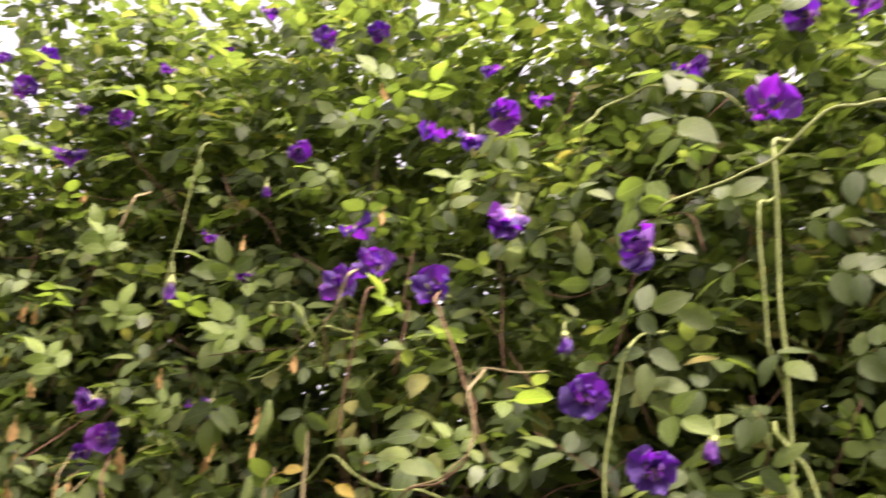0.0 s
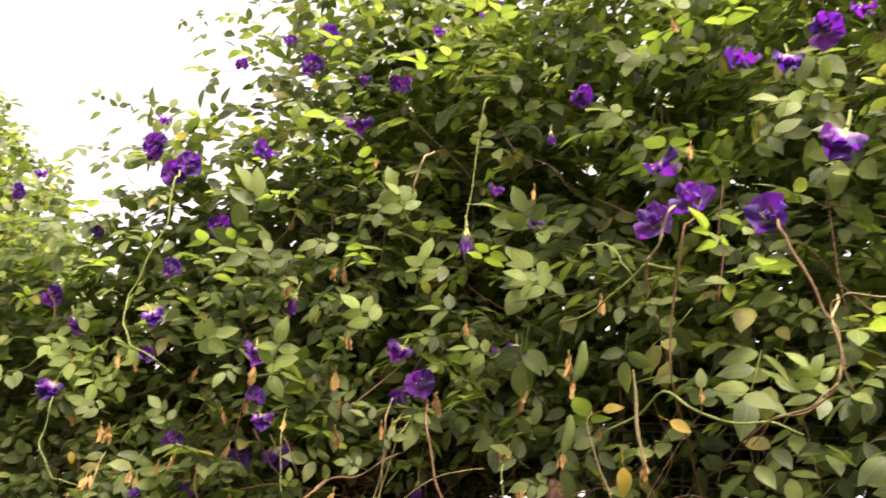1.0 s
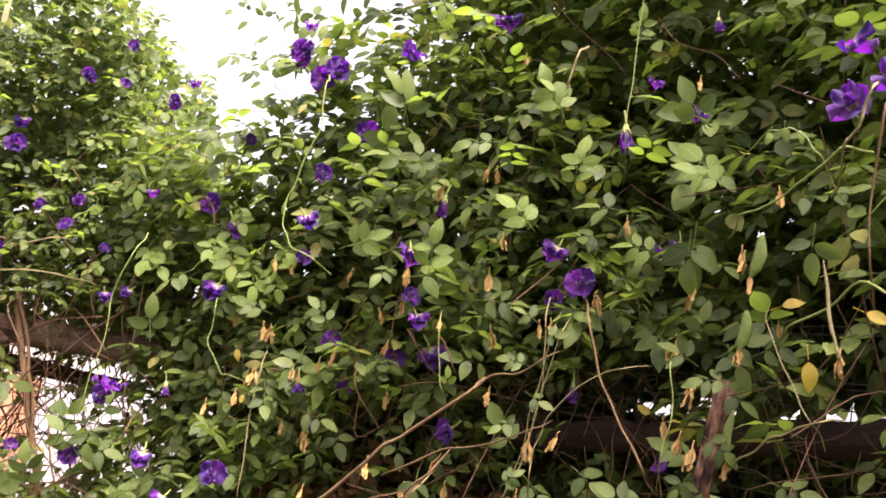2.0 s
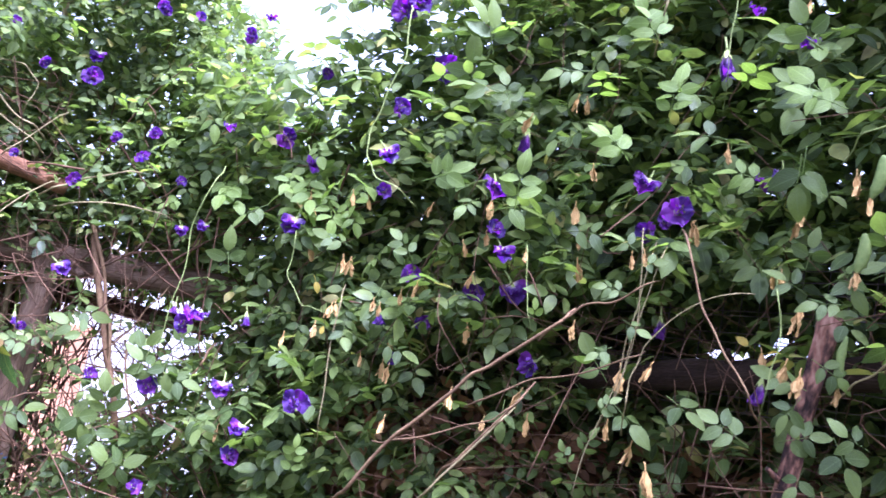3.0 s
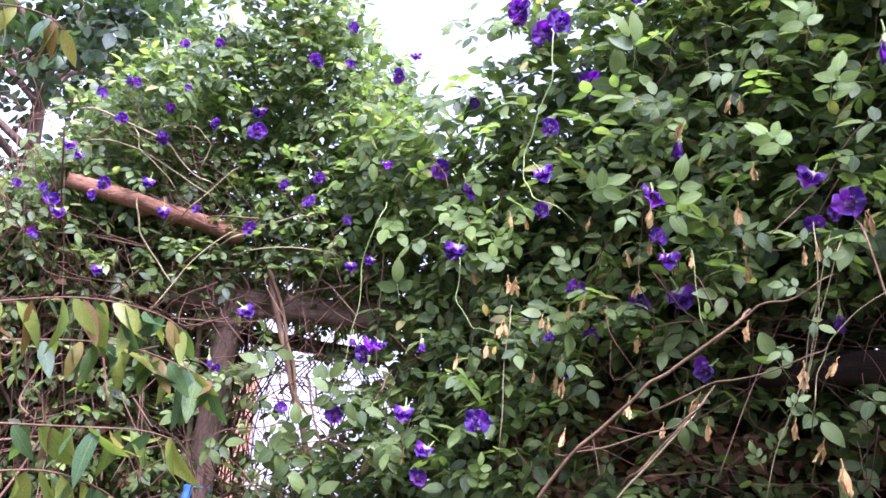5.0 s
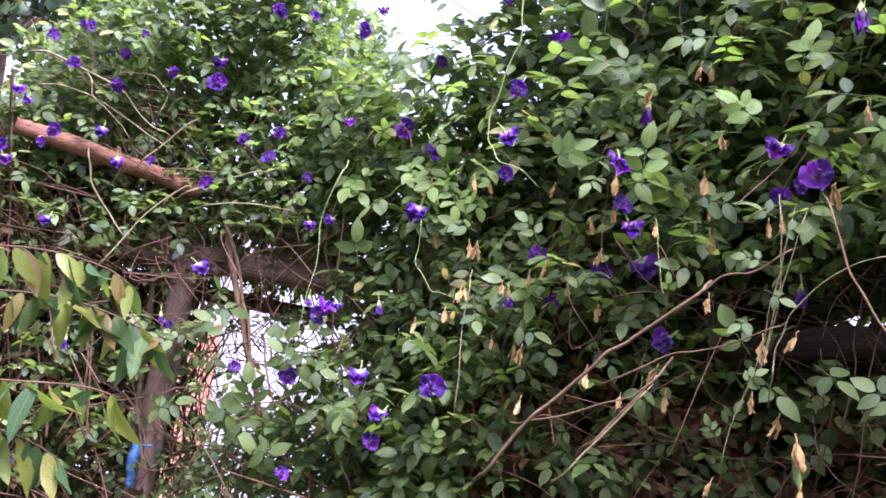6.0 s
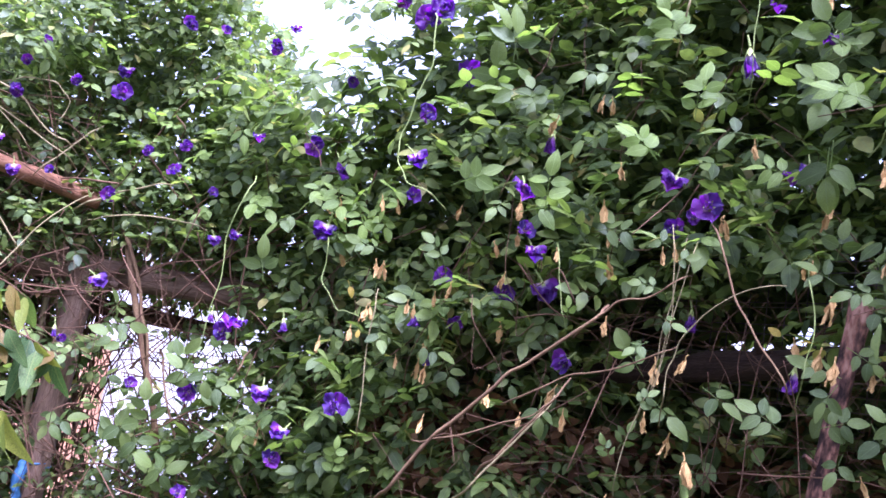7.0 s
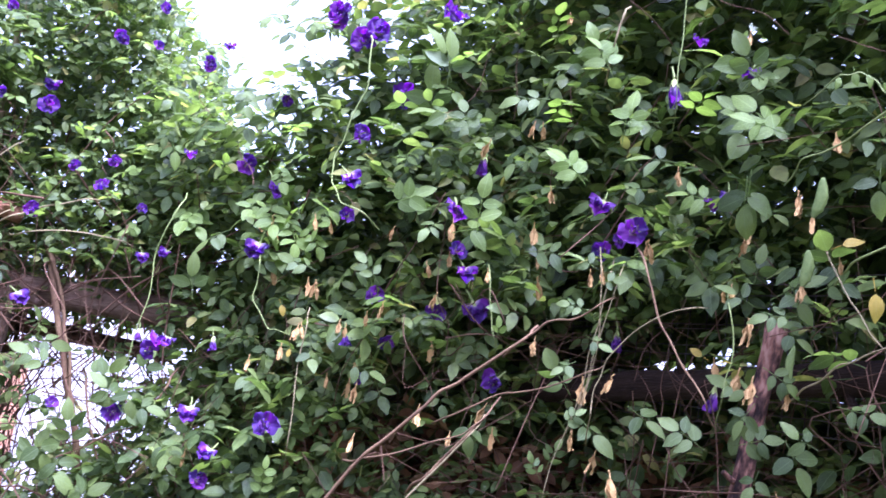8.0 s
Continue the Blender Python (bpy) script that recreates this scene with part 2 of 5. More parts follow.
def blade(profile, fold=0.16, curl=0.22, wave=0.0, cols=3, twist=0.0):
    """A leaf blade of length 1 along +y, facing +z: a grid of rows from base to tip."""
    v, u, t, rows = [], [], [], []
    for i, (a, w) in enumerate(profile):
        ids = []
        across = [0.0] if w == 0 else [2 * k / (cols - 1) - 1 for k in range(cols)]
        for s in across:
            x = s * w
            z = abs(s) * w * fold - curl * a * a + wave * math.sin(9 * a + 2.5 * s) * abs(s)
            ids.append(len(v))
            v.append((x + twist * z * a, a, z))
            u.append((0.5 + 0.5 * s, a))
        rows.append(ids)
    for a, b in zip(rows, rows[1:]):
        if len(a) == 1:
            t += [(a[0], b[k + 1], b[k]) for k in range(len(b) - 1)]
        elif len(b) == 1:
            t += [(a[k], a[k + 1], b[0]) for k in range(len(a) - 1)]
        else:
            for k in range(len(a) - 1):
                t += [(a[k], a[k + 1], b[k + 1]), (a[k], b[k + 1], b[k])]
    return np.array(v), np.array(t), np.array(u)


OVAL = [(0, 0), (0.08, 0.13), (0.22, 0.23), (0.40, 0.272), (0.60, 0.25), (0.80, 0.15), (0.93, 0.055), (1, 0)]
ROUND = [(0, 0), (0.08, 0.18), (0.22, 0.30), (0.42, 0.35), (0.64, 0.31), (0.83, 0.20), (0.95, 0.075), (1, 0)]
LANCE = [(0, 0), (0.08, 0.075), (0.22, 0.145), (0.42, 0.172), (0.62, 0.15), (0.82, 0.085), (0.93, 0.035), (1, 0)]
LEAFLETS = [blade(OVAL), blade(OVAL, 0.05, 0.34), blade(ROUND, 0.22, 0.12), blade(OVAL, 0.10, 0.28, 0.03), blade(OVAL, 0.30, 0.05, 0.02), blade(OVAL, -0.10, 0.30)]
MID = [(0, 0), (0.16, 0.20), (0.40, 0.275), (0.68, 0.225), (1, 0)]
PLAIN = [blade(MID), blade(MID, 0.05, 0.34), blade(MID, 0.22, 0.12), blade(MID, -0.1, 0.3), blade(MID, 0.3, 0.05, 0.02)]
ROUGH = [(0, 0), (0.28, 0.27), (0.66, 0.27), (1, 0)]
SIMPLE = [blade(ROUGH, 0.0, 0.2, cols=2), blade(ROUGH, 0.0, 0.35, cols=2)]


def cross(a, b):
    return (a[1] * b[2] - a[2] * b[1], a[2] * b[0] - a[0] * b[2], a[0] * b[1] - a[1] * b[0])


def frame_of(along, up):
    """Columns: right, along, up."""
    a, u = [float(q) for q in along], [float(q) for q in up]
    k = math.hypot(*a)
    a = [q / k for q in a]
    r = cross(a, u)
    k = math.hypot(*r) + 1e-9
    r = [q / k for q in r]
    w = cross(r, a)
    return np.array([[r[0], a[0], w[0]], [r[1], a[1], w[1]], [r[2], a[2], w[2]]])


def turn_z(deg):
    c, s = math.cos(radians(deg)), math.sin(radians(deg))
    return np.array([[c, -s, 0], [s, c, 0], [0, 0, 1.0]])


def tube(points, radius, sides=5, taper=0.7, rough=0.0, rng=None):
    """A tapered round stem along points (smoothed)."""
    p = np.array(points, float)
    if len(p) > 2:
        k = np.linspace(0, len(p) - 1, (len(p) - 1) * 4 + 1)
        pad = np.vstack([2 * p[0] - p[1], p, 2 * p[-1] - p[-2]])
        out = []
        for q in k:
            i = min(int(q), len(p) - 2)
            f = q - i
            a, b, c, d = pad[i], pad[i + 1], pad[i + 2], pad[i + 3]
            out.append(0.5 * (2 * b + (c - a) * f + (2 * a - 5 * b + 4 * c - d) * f * f + (3 * b - a - 3 * c + d) * f ** 3))
        p = np.array(out)
    v, t, u = [], [], []
    m = len(p)
    for i in range(m):
        d = p[min(i + 1, m - 1)] - p[max(i - 1, 0)]
        f = frame_of(d, np.array([0.31, 0.17, 0.93]) if abs(d[2]) < 0.9 * np.linalg.norm(d) else np.array([1.0, 0.2, 0]))
        r = radius * (1 - (1 - taper) * i / max(m - 1, 1))
        for k in range(sides):
            a = 2 * math.pi * k / sides
            rr = r * (1 + (rng.uniform(-rough, rough) if rng else 0))
            v.append(p[i] + f[:, 0] * math.cos(a) * rr + f[:, 2] * math.sin(a) * rr)
            u.append((k / sides, i / m))
    for i in range(m - 1):
        for k in range(sides):
            a, b = i * sides + k, i * sides + (k + 1) % sides
            t += [(a, b, b + sides), (a, b + sides, a + sides)]
    for base, end in ((0, p[0]), ((m - 1) * sides, p[-1])):
        v.append(end)
        u.append((0.5, 0.5))
        for k in range(sides):
            a, b = base + k, base + (k + 1) % sides
            t.append((len(v) - 1, b, a) if base == 0 else (len(v) - 1, a, b))
    return np.array(v), np.array(t), np.array(u)


def compound_leaf(rng, size, count, blades=LEAFLETS, droop=0.25, fine=True):
    """A vine leaf with leaflets in pairs and one at the end; starts at the origin, runs along +y, faces +z."""
    h = Heap()
    long = size * (0.55 + 0.42 * (count - 1) / 2)
    bend = rng.uniform(0.05, droop)
    spine = [np.array((0, long * f, -bend * long * f * f)) for f in ((0, 0.35, 0.7, 1.0) if fine else (0, 1.0))]
    if fine is not None:
        h.add(*tube(spine, 0.022 * size, 4 if fine else 3))
    spots = [(1.0, rng.uniform(-8, 8), 1.1)]
    for k in range((count - 1) // 2):
        f = 1.0 - 0.30 * (k + 0.35) * 1.3 if count > 3 else 0.72
        for sgn in (-1, 1):
            spots.append((f + rng.uniform(-0.03, 0.03), sgn * rng.uniform(58, 82), rng.uniform(0.85, 1.0)))
    for f, ang, sc in spots:
        v, t, u = blades[rng.integers(len(blades))]
        tilt = Matrix.Rotation(rng.normal(0, 0.28), 3, "Y") @ Matrix.Rotation(rng.normal(-0.1, 0.22), 3, "X")
        m = turn_z(-ang) @ np.array(tilt)
        o = np.array((0, long * f, -bend * long * f * f))
        off = turn_z(-ang) @ np.array((0, 0.06 * size, 0))
        h.add(v * (size * sc) @ m.T + o + off, t, u)
    return h


# ---- the ground ----
rng = np.random.default_rng(7)
bm = bmesh.new()
bmesh.ops.create_grid(bm, x_segments=60, y_segments=60, size=60)
for v in bm.verts:
    v.co.z = 0.05 * noise.noise(v.co * 0.35) * min(1.0, v.co.length / 4)
ground = part("ground", bm, SOIL)
tagged(ground, "brown bare soil under the vine", "ground", kind="structure")

# ---- unseen walls behind and beside the path, added to block low sky light ----
def screen_wall(name, a, b, high, label):
    """An added light screen: a plain rendered wall with a coping, from a to b in plan."""
    a, b = Vector((*a, -0.1)), Vector((*b, -0.1))
    long = (b - a).length
    bm = bmesh.new()
    for wide, low, up in ((0.20, 0.0, high), (0.28, high + 0.001, high + 0.08)):
        made = bmesh.ops.create_cube(bm, size=1)["verts"]
        for v in made:
            v.co = Vector(((v.co.x + 0.5) * long, v.co.y * wide, low if v.co.z < 0 else up))
    wall = part(name, bm, SCREEN_WALL, smooth=False)
    wall.matrix_basis = Matrix.Translation(a) @ Matrix.Rotation(math.atan2(b.y - a.y, b.x - a.x), 4, "Z")
    tagged(wall, label, "wall", kind="structure")


screen_wall("screen_south", (-6.0, -3.0), (5.0, -3.0), 2.5, "plain grey wall added out of view to block low sky light")
screen_wall("screen_east", (5.2, -3.0), (5.2, 5.0), 2.5, "plain grey wall added out of view to block low sky light")

# ---- the shape of the vine hedge: front line in plan, top by place ----
FRONT = np.array([(-2.55, 0.15), (-2.25, 0.55), (-1.98, 0.90), (-1.78, 1.23), (-1.48, 1.35), (-1.22, 1.38), (-0.90, 1.37), (-0.55, 1.33),
                  (-0.28, 1.20), (-0.15, 1.06), (-0.03, 0.95), (0.20, 0.90), (0.60, 0.86), (1.30, 0.80)])
STEPS = np.r_[0, np.cumsum(np.linalg.norm(np.diff(FRONT, axis=0), axis=1))]
TOP_X = [-2.55, -2.25, -1.98, -1.92, -1.85, -1.76, -1.64, -1.56, -1.48, -1.40, -1.32, -1.25, -1.13, -0.90, -0.40, 0.10, 1.30]
TOP_Z = [1.40, 1.58, 1.88, 2.03, 2.18, 2.36, 2.34, 2.16, 2.05, 2.02, 2.04, 2.14, 2.58, 2.76, 2.74, 2.80, 2.85]


WALK = np.arange(0.0, STEPS[-1] + 0.002, 0.002)
FACE = np.stack([np.interp(WALK, STEPS, FRONT[:, 0]), np.interp(WALK, STEPS, FRONT[:, 1]), 0 * WALK], axis=1)
OUT = np.stack([np.interp(WALK + 0.12, STEPS, FRONT[:, 1]) - np.interp(WALK - 0.12, STEPS, FRONT[:, 1]),
                np.interp(WALK - 0.12, STEPS, FRONT[:, 0]) - np.interp(WALK + 0.12, STEPS, FRONT[:, 0]), 0 * WALK], axis=1)
OUT /= np.linalg.norm(OUT, axis=1)[:, None]


def front(s):
    """Place and outward normal of the hedge's face at s metres along it."""
    i = min(int(s / 0.002 + 0.5), len(WALK) - 1)
    return FACE[i], OUT[i]


TOPS = np.interp(np.arange(-2.6, 1.4, 0.005), TOP_X, TOP_Z)


def top_at(x):
    return TOPS[min(max(int((x + 2.6) / 0.005), 0), len(TOPS) - 1)]


def bulge(s, z):
    hollow = 0.17 * min(1.0, max(0.0, (1.64 - z) / 0.22)) * min(1.0, max(0.0, (s - 1.98) / 0.15))
    return -hollow + 0.12 * noise.noise(Vector((s * 2.6, z * 2.6, 3.1))) + 0.05 * noise.noise(Vector((s * 6.5, z * 6.5, 8.7)))


def thickness(x, z, deep=0.0):
    """How densely the place is leafed, 0 to 1, deep metres behind the face."""
    if z > top_at(x) + 0.10 * noise.noise(Vector((x * 5, z * 3, 1.0))):
        return 0.0
    d = 1.0
    if deep < 0.2 and x > -1.45 and z > 1.64:
        d = min(1.0, max(0.12, 0.62 + 1.5 * noise.noise(Vector((x * 6.0, deep * 6.0, z * 7.5)))))
        if -0.85 < x < -0.52 and z > 1.98:
            d *= 0.45
    if -1.785 < x < -1.43 and z < 1.57:
        d = (0.16 if deep < 0.1 else 0.05) + 0.6 * max(0, (x + 1.51) / 0.10) + (0.5 if z < 1.15 else 0.2 if z < 1.30 and x > -1.68 else 0.0)
    elif -1.785 < x < -1.45 and z < 1.64:
        d = 0.14 if deep < 0.28 else 0.75
    elif x <= -1.785 and z < 1.62:
        d = 0.62 if deep > (0.10 if x < -1.83 else 0.3) else 0.4 if x < -1.83 else 0.12
    elif x < -1.72 and z < 1.80:
        d = 0.5 if deep < 0.15 else 1.0
    elif -0.64 < x < -0.26 and 1.57 < z < 1.68 and deep < 0.55:
        d = 0.10
    elif -0.72 < x < -0.20 and 1.50 < z < 1.72 and deep < 0.55:
        d = 0.20
    elif -0.80 < x < -0.20 and 1.57 < z - 0.09 * deep < 1.67:
        d = 0.04
    elif -0.45 < x < 0.16 and 1.45 < z < 1.86 and deep < 0.5:
        d = 0.22
    elif x > -1.06 and z < 1.58:
        d = 0.34 if deep < 0.2 else 0.85
    if x > -0.2 and z > 1.75 and deep > 0.14:
        d *= 0.86
    if 0.0 < x < 0.14 and 1.90 < z - 0.47 * deep < 2.12 and deep > 0.06:
        d *= 0.62
    if -0.20 < x < 0.08 and 2.13 < z - 0.7 * deep < 2.44:
        d *= 0.2
    elif z > 2.3 and x > -0.2:
        d *= 0.8
    return d


vine = new("butterfly_pea_vine")
tagged(vine, "dense climbing vine with green leaflets covering a log frame", "vine")

# foliage: many compound leaves, an outer coat and a deep body
def arrays(h):
    return np.concatenate(h.v), np.concatenate(h.t), np.concatenate(h.u)


COAT = [arrays(compound_leaf(rng, 1.0, int(rng.choice([3, 5, 5, 5, 7])), PLAIN, fine=False)) for k in range(26)]
BODY = [arrays(compound_leaf(rng, 1.0, 5, SIMPLE, fine=None)) for k in range(16)]


def leaf_pose(n, spread=0.5):
    """Along and facing of a leaf on a face with outward normal n."""
    side = np.array((n[1], -n[0], 0.0))
    along = n * rng.uniform(0.1, 0.9) + side * rng.normal(0, 0.75) + np.array((0, 0, 1.0)) * rng.normal(-0.15, 0.45)
    up = np.array((0, 0, 1.0)) * rng.uniform(0.7, 1.2) + n * rng.uniform(0.05, 0.65) + rng.normal(0, spread * 0.55, 3)
    return frame_of(along, up)


def leafage(count, near, far, power, kinds, small, large, holes=1.0, end=9.0, start=0.0, top=2.95):
    heap = Heap()
    for i in range(count):
        s = rng.uniform(start, min(end, STEPS[-1]))
        z = rng.uniform(0.7, top)
        if z < 1.1 and rng.random() < 0.6:
            continue
        base, n = front(s)
        deep = near + (far - near) * rng.random() ** power
        p = base - n * (deep - bulge(s, z)) + np.array((0, 0, z))
        fade = min(1.0, (STEPS[-1] - s) / 0.25 + 0.1, s / 0.2 + 0.1)
        if rng.random() > fade * thickness(base[0], z, deep) ** holes:
            continue
        size = rng.uniform(small, large) * (0.70 if p[0] < -1.50 else 0.87 if p[0] > -0.1 else 0.95)
        v, t, u = kinds[rng.integers(len(kinds))]
        heap.add(v * size @ leaf_pose(n).T + p, t, u)
    return heap


foliage = part("foliage", leafage(17500, 0.0, 0.22, 1.2, COAT, 0.026, 0.046).mesh("foliage"), LEAF, vine, "coat of small matt green leaflets")
foliage["kind"] = "stuff"
foliage = part("foliage", leafage(15000, 0.0, 0.40, 1.2, COAT, 0.027, 0.042, end=1.75, top=2.45).mesh("foliage"), LEAF, vine, "fine small leaves over the cut branch")
foliage["kind"] = "stuff"
foliage = part("foliage", leafage(48000, 0.24, 0.82, 1.0, BODY, 0.034, 0.052, 1.2).mesh("foliage"), LEAF, vine, "dark inner mass of leaves")
foliage["kind"] = "stuff"

foliage = part("foliage", leafage(15500, 0.65, 1.15, 1.0, BODY, 0.045, 0.06, start=1.9).mesh("foliage"), LEAF, vine, "leaves on the far face of the hedge")
foliage["kind"] = "stuff"
foliage = part("foliage", leafage(17000, 0.62, 1.25, 1.0, BODY, 0.045, 0.065, start=1.85, top=1.95).mesh("foliage"), LEAF, vine, "shaded undergrowth behind the log frame")
foliage["kind"] = "stuff"

foliage = part("foliage", leafage(20000, 0.08, 0.65, 1.0, BODY, 0.030, 0.045, end=1.33, top=1.80).mesh("foliage"), LEAF, vine, "leaves among brown brushwood")
foliage["kind"] = "stuff"

foliage = part("foliage", leafage(10000, 0.15, 0.75, 1.0, BODY, 0.034, 0.050, end=2.0, start=0.2, top=2.4).mesh("foliage"), LEAF, vine, "close inner leaves of the lower hedge")
foliage["kind"] = "stuff"

foliage = part("foliage", leafage(6000, 0.12, 0.6, 1.0, BODY, 0.026, 0.045, start=1.95, end=3.3, top=1.44).mesh("foliage"), DRY_LEAF, vine, "withered red-brown leaves low in the vine")
foliage["kind"] = "stuff"
foliage = part("foliage", leafage(4500, 0.05, 0.5, 1.0, BODY, 0.022, 0.040, start=0.2, end=1.3, top=1.58).mesh("foliage"), DRY_LEAF, vine, "withered brown leaves among the brushwood")
foliage["kind"] = "stuff"

# single leaves nearest to the path
SINGLES = {c: [compound_leaf(rng, 1.0, c).mesh("leaf") for k in range(5)] for c in (1, 3, 5, 7)}
YELLOWS = {1: [compound_leaf(rng, 1.0, 1).mesh("leaf") for k in range(3)]}
YOUNGS = {c: [compound_leaf(rng, 1.0, c, droop=0.1).mesh("leaf") for k in range(3)] for c in (1, 3, 5, 7)}


def set_leaf(mesh, mat, p, f, size):
    leaf = part("leaf", mesh, mat, vine)
    f = f * size
    leaf.matrix_basis = Matrix([[*f[r], p[r]] for r in range(3)] + [[0, 0, 0, 1]])
    return leaf


def leaf_at(x, y, z, size, count, angle, mat=LEAF_ONE):
    """A leaf that grows from its base in the given direction (degrees from upright, clockwise) and looks out of the hedge."""
    p = np.array((x, y, z))
    out = np.array((-0.25 - x, -y, 0.15))
    out /= np.linalg.norm(out)
    side = np.cross((0, 0, 1.0), out)
    along = side * math.sin(radians(angle)) + np.array((0, 0, 1.0)) * math.cos(radians(angle)) + out * rng.uniform(0.0, 0.4)
    facing = out + np.array((0, 0, 0.5)) + rng.normal(0, 0.15, 3)
    pool = {LEAF_ONE: SINGLES, YOUNG: YOUNGS, YELLOW: YELLOWS}[mat]
    return set_leaf(pool[count][rng.integers(len(pool[count]))], mat, p, frame_of(along, facing), size * 0.88)


leaf_at(-0.258, 0.955, 1.900, 0.015, 1, 190, YOUNG)
leaf_at(-0.246, 0.955, 1.906, 0.017, 1, 175, YOUNG)
leaf_at(-0.233, 0.955, 1.904, 0.016, 1, 165, YOUNG)
leaf_at(-0.219, 0.955, 1.893, 0.014, 1, 150, YOUNG)
leaf_at(-0.828, 1.261, 1.946, 0.051, 3, -80)
leaf_at(-0.228, 1.023, 1.843, 0.029, 7, 85)
leaf_at(-0.025, 0.789, 1.721, 0.022, 5, -40, YOUNG)
leaf_at(-0.126, 0.886, 1.707, 0.021, 5, 0)
leaf_at(-0.210, 0.992, 1.807, 0.035, 3, 180)
leaf_at(-0.117, 0.874, 1.732, 0.032, 3, 100)
leaf_at(-0.576, 1.228, 2.009, 0.039, 5, -30, YOUNG)
leaf_at(-0.539, 1.218, 1.913, 0.041, 3, 0, YOUNG)
leaf_at(-0.311, 1.109, 1.879, 0.036, 5, -70, YOUNG)
leaf_at(-0.355, 1.134, 1.963, 0.042, 3, -30)
leaf_at(-0.470, 1.191, 2.112, 0.027, 5, 0, YOUNG)
leaf_at(-0.598, 1.233, 1.834, 0.038, 5, -45, YOUNG)
leaf_at(-0.359, 1.137, 1.830, 0.046, 3, 180)
leaf_at(-0.868, 1.262, 2.004, 0.055, 3, 0)
leaf_at(-0.935, 1.273, 1.798, 0.043, 3, 60, YOUNG)
leaf_at(-0.773, 1.259, 1.752, 0.045, 5, 0, YOUNG)
leaf_at(-0.685, 1.248, 1.726, 0.039, 5, 80)
leaf_at(-0.285, 1.091, 1.928, 0.036, 3, 70)
leaf_at(-0.676, 1.246, 1.978, 0.039, 5, -100)
leaf_at(-0.584, 1.248, 1.517, 0.035, 5, -40)
leaf_at(-0.609, 1.254, 1.406, 0.023, 5, 20)
leaf_at(-0.570, 1.244, 1.490, 0.042, 3, 130)
leaf_at(-0.741, 1.274, 1.466, 0.035, 3, 180)
leaf_at(-0.896, 1.285, 1.954, 0.057, 3, -10)
leaf_at(-0.867, 1.279, 2.016, 0.059, 3, -20)
leaf_at(-0.963, 1.291, 1.796, 0.044, 3, 60, YOUNG)
leaf_at(-0.824, 1.280, 1.755, 0.054, 3, 70, YOUNG)
leaf_at(-0.552, 1.240, 1.898, 0.037, 5, 0, YOUNG)
leaf_at(-0.591, 1.249, 2.022, 0.040, 5, -30, YOUNG)
leaf_at(-0.598, 1.250, 1.845, 0.037, 5, -60, YOUNG)
leaf_at(-0.397, 1.175, 1.801, 0.032, 5, -80, YOUNG)
leaf_at(-0.327, 1.137, 1.886, 0.049, 3, -40, YOUNG)
leaf_at(-0.351, 1.154, 1.973, 0.061, 3, -60)
leaf_at(-0.356, 1.154, 1.845, 0.051, 3, 180)
leaf_at(-0.507, 1.227, 1.749, 0.045, 3, 190)
leaf_at(-0.460, 1.207, 1.866, 0.042, 3, -80)
leaf_at(-0.947, 1.289, 1.659, 0.032, 5, -40)
leaf_at(-1.320, 1.287, 1.592, 0.049, 3, -10)
leaf_at(-0.717, 1.272, 1.587, 0.021, 3, 0, YOUNG)
leaf_at(-1.107, 1.297, 1.282, 0.024, 7, 0, YOUNG)
leaf_at(-1.230, 1.295, 1.668, 0.038, 5, 60)
leaf_at(-1.077, 1.299, 1.672, 0.034, 5, -70)
leaf_at(-0.988, 1.294, 1.521, 0.035, 5, 100)
leaf_at(-0.495, 1.222, 1.512, 0.036, 3, 120)
leaf_at(-0.285, 1.114, 1.495, 0.037, 3, 150)
leaf_at(0.204, 0.808, 1.869, 0.045, 1, -70)
leaf_at(0.165, 0.819, 1.987, 0.040, 3, 60)
leaf_at(0.095, 0.832, 1.874, 0.040, 3, 70)
leaf_at(0.126, 0.827, 1.870, 0.037, 3, 180)
leaf_at(0.217, 0.804, 1.864, 0.038, 3, 130)
leaf_at(0.243, 0.795, 1.794, 0.035, 5, -90)
leaf_at(0.129, 0.826, 1.798, 0.036, 3, 115, YOUNG)
leaf_at(0.246, 0.794, 1.981, 0.031, 5, 90)
leaf_at(0.127, 0.827, 2.044, 0.044, 5, 200, YOUNG)
leaf_at(0.246, 0.795, 2.189, 0.052, 3, -10, YOUNG)
leaf_at(0.291, 0.777, 2.103, 0.049, 3, 45, YOUNG)
leaf_at(0.194, 0.811, 1.816, 0.038, 3, -85)
leaf_at(0.118, 0.828, 2.109, 0.050, 3, 130)
leaf_at(0.079, 0.834, 1.891, 0.034, 3, -20)
leaf_at(0.263, 0.788, 1.929, 0.038, 5, 100)
leaf_at(0.213, 0.805, 1.941, 0.036, 3, -120)
leaf_at(0.277, 0.783, 1.835, 0.037, 5, 60)
leaf_at(0.199, 0.810, 1.739, 0.036, 3, 60)
leaf_at(0.078, 0.834, 1.738, 0.037, 3, -60)
leaf_at(0.167, 0.818, 1.746, 0.034, 3, 150)
leaf_at(0.275, 0.783, 2.032, 0.046, 3, 110)
leaf_at(0.173, 0.816, 2.063, 0.044, 3, -60, YOUNG)
leaf_at(0.307, 0.770, 1.960, 0.039, 3, 80)
leaf_at(0.289, 0.778, 1.746, 0.036, 5, 20)
leaf_at(-0.162, 0.905, 2.146, 0.038, 3, -40, YOUNG)
leaf_at(-0.039, 0.785, 1.978, 0.027, 5, -80, YOUNG)
leaf_at(-0.103, 0.848, 1.958, 0.029, 5, 60)
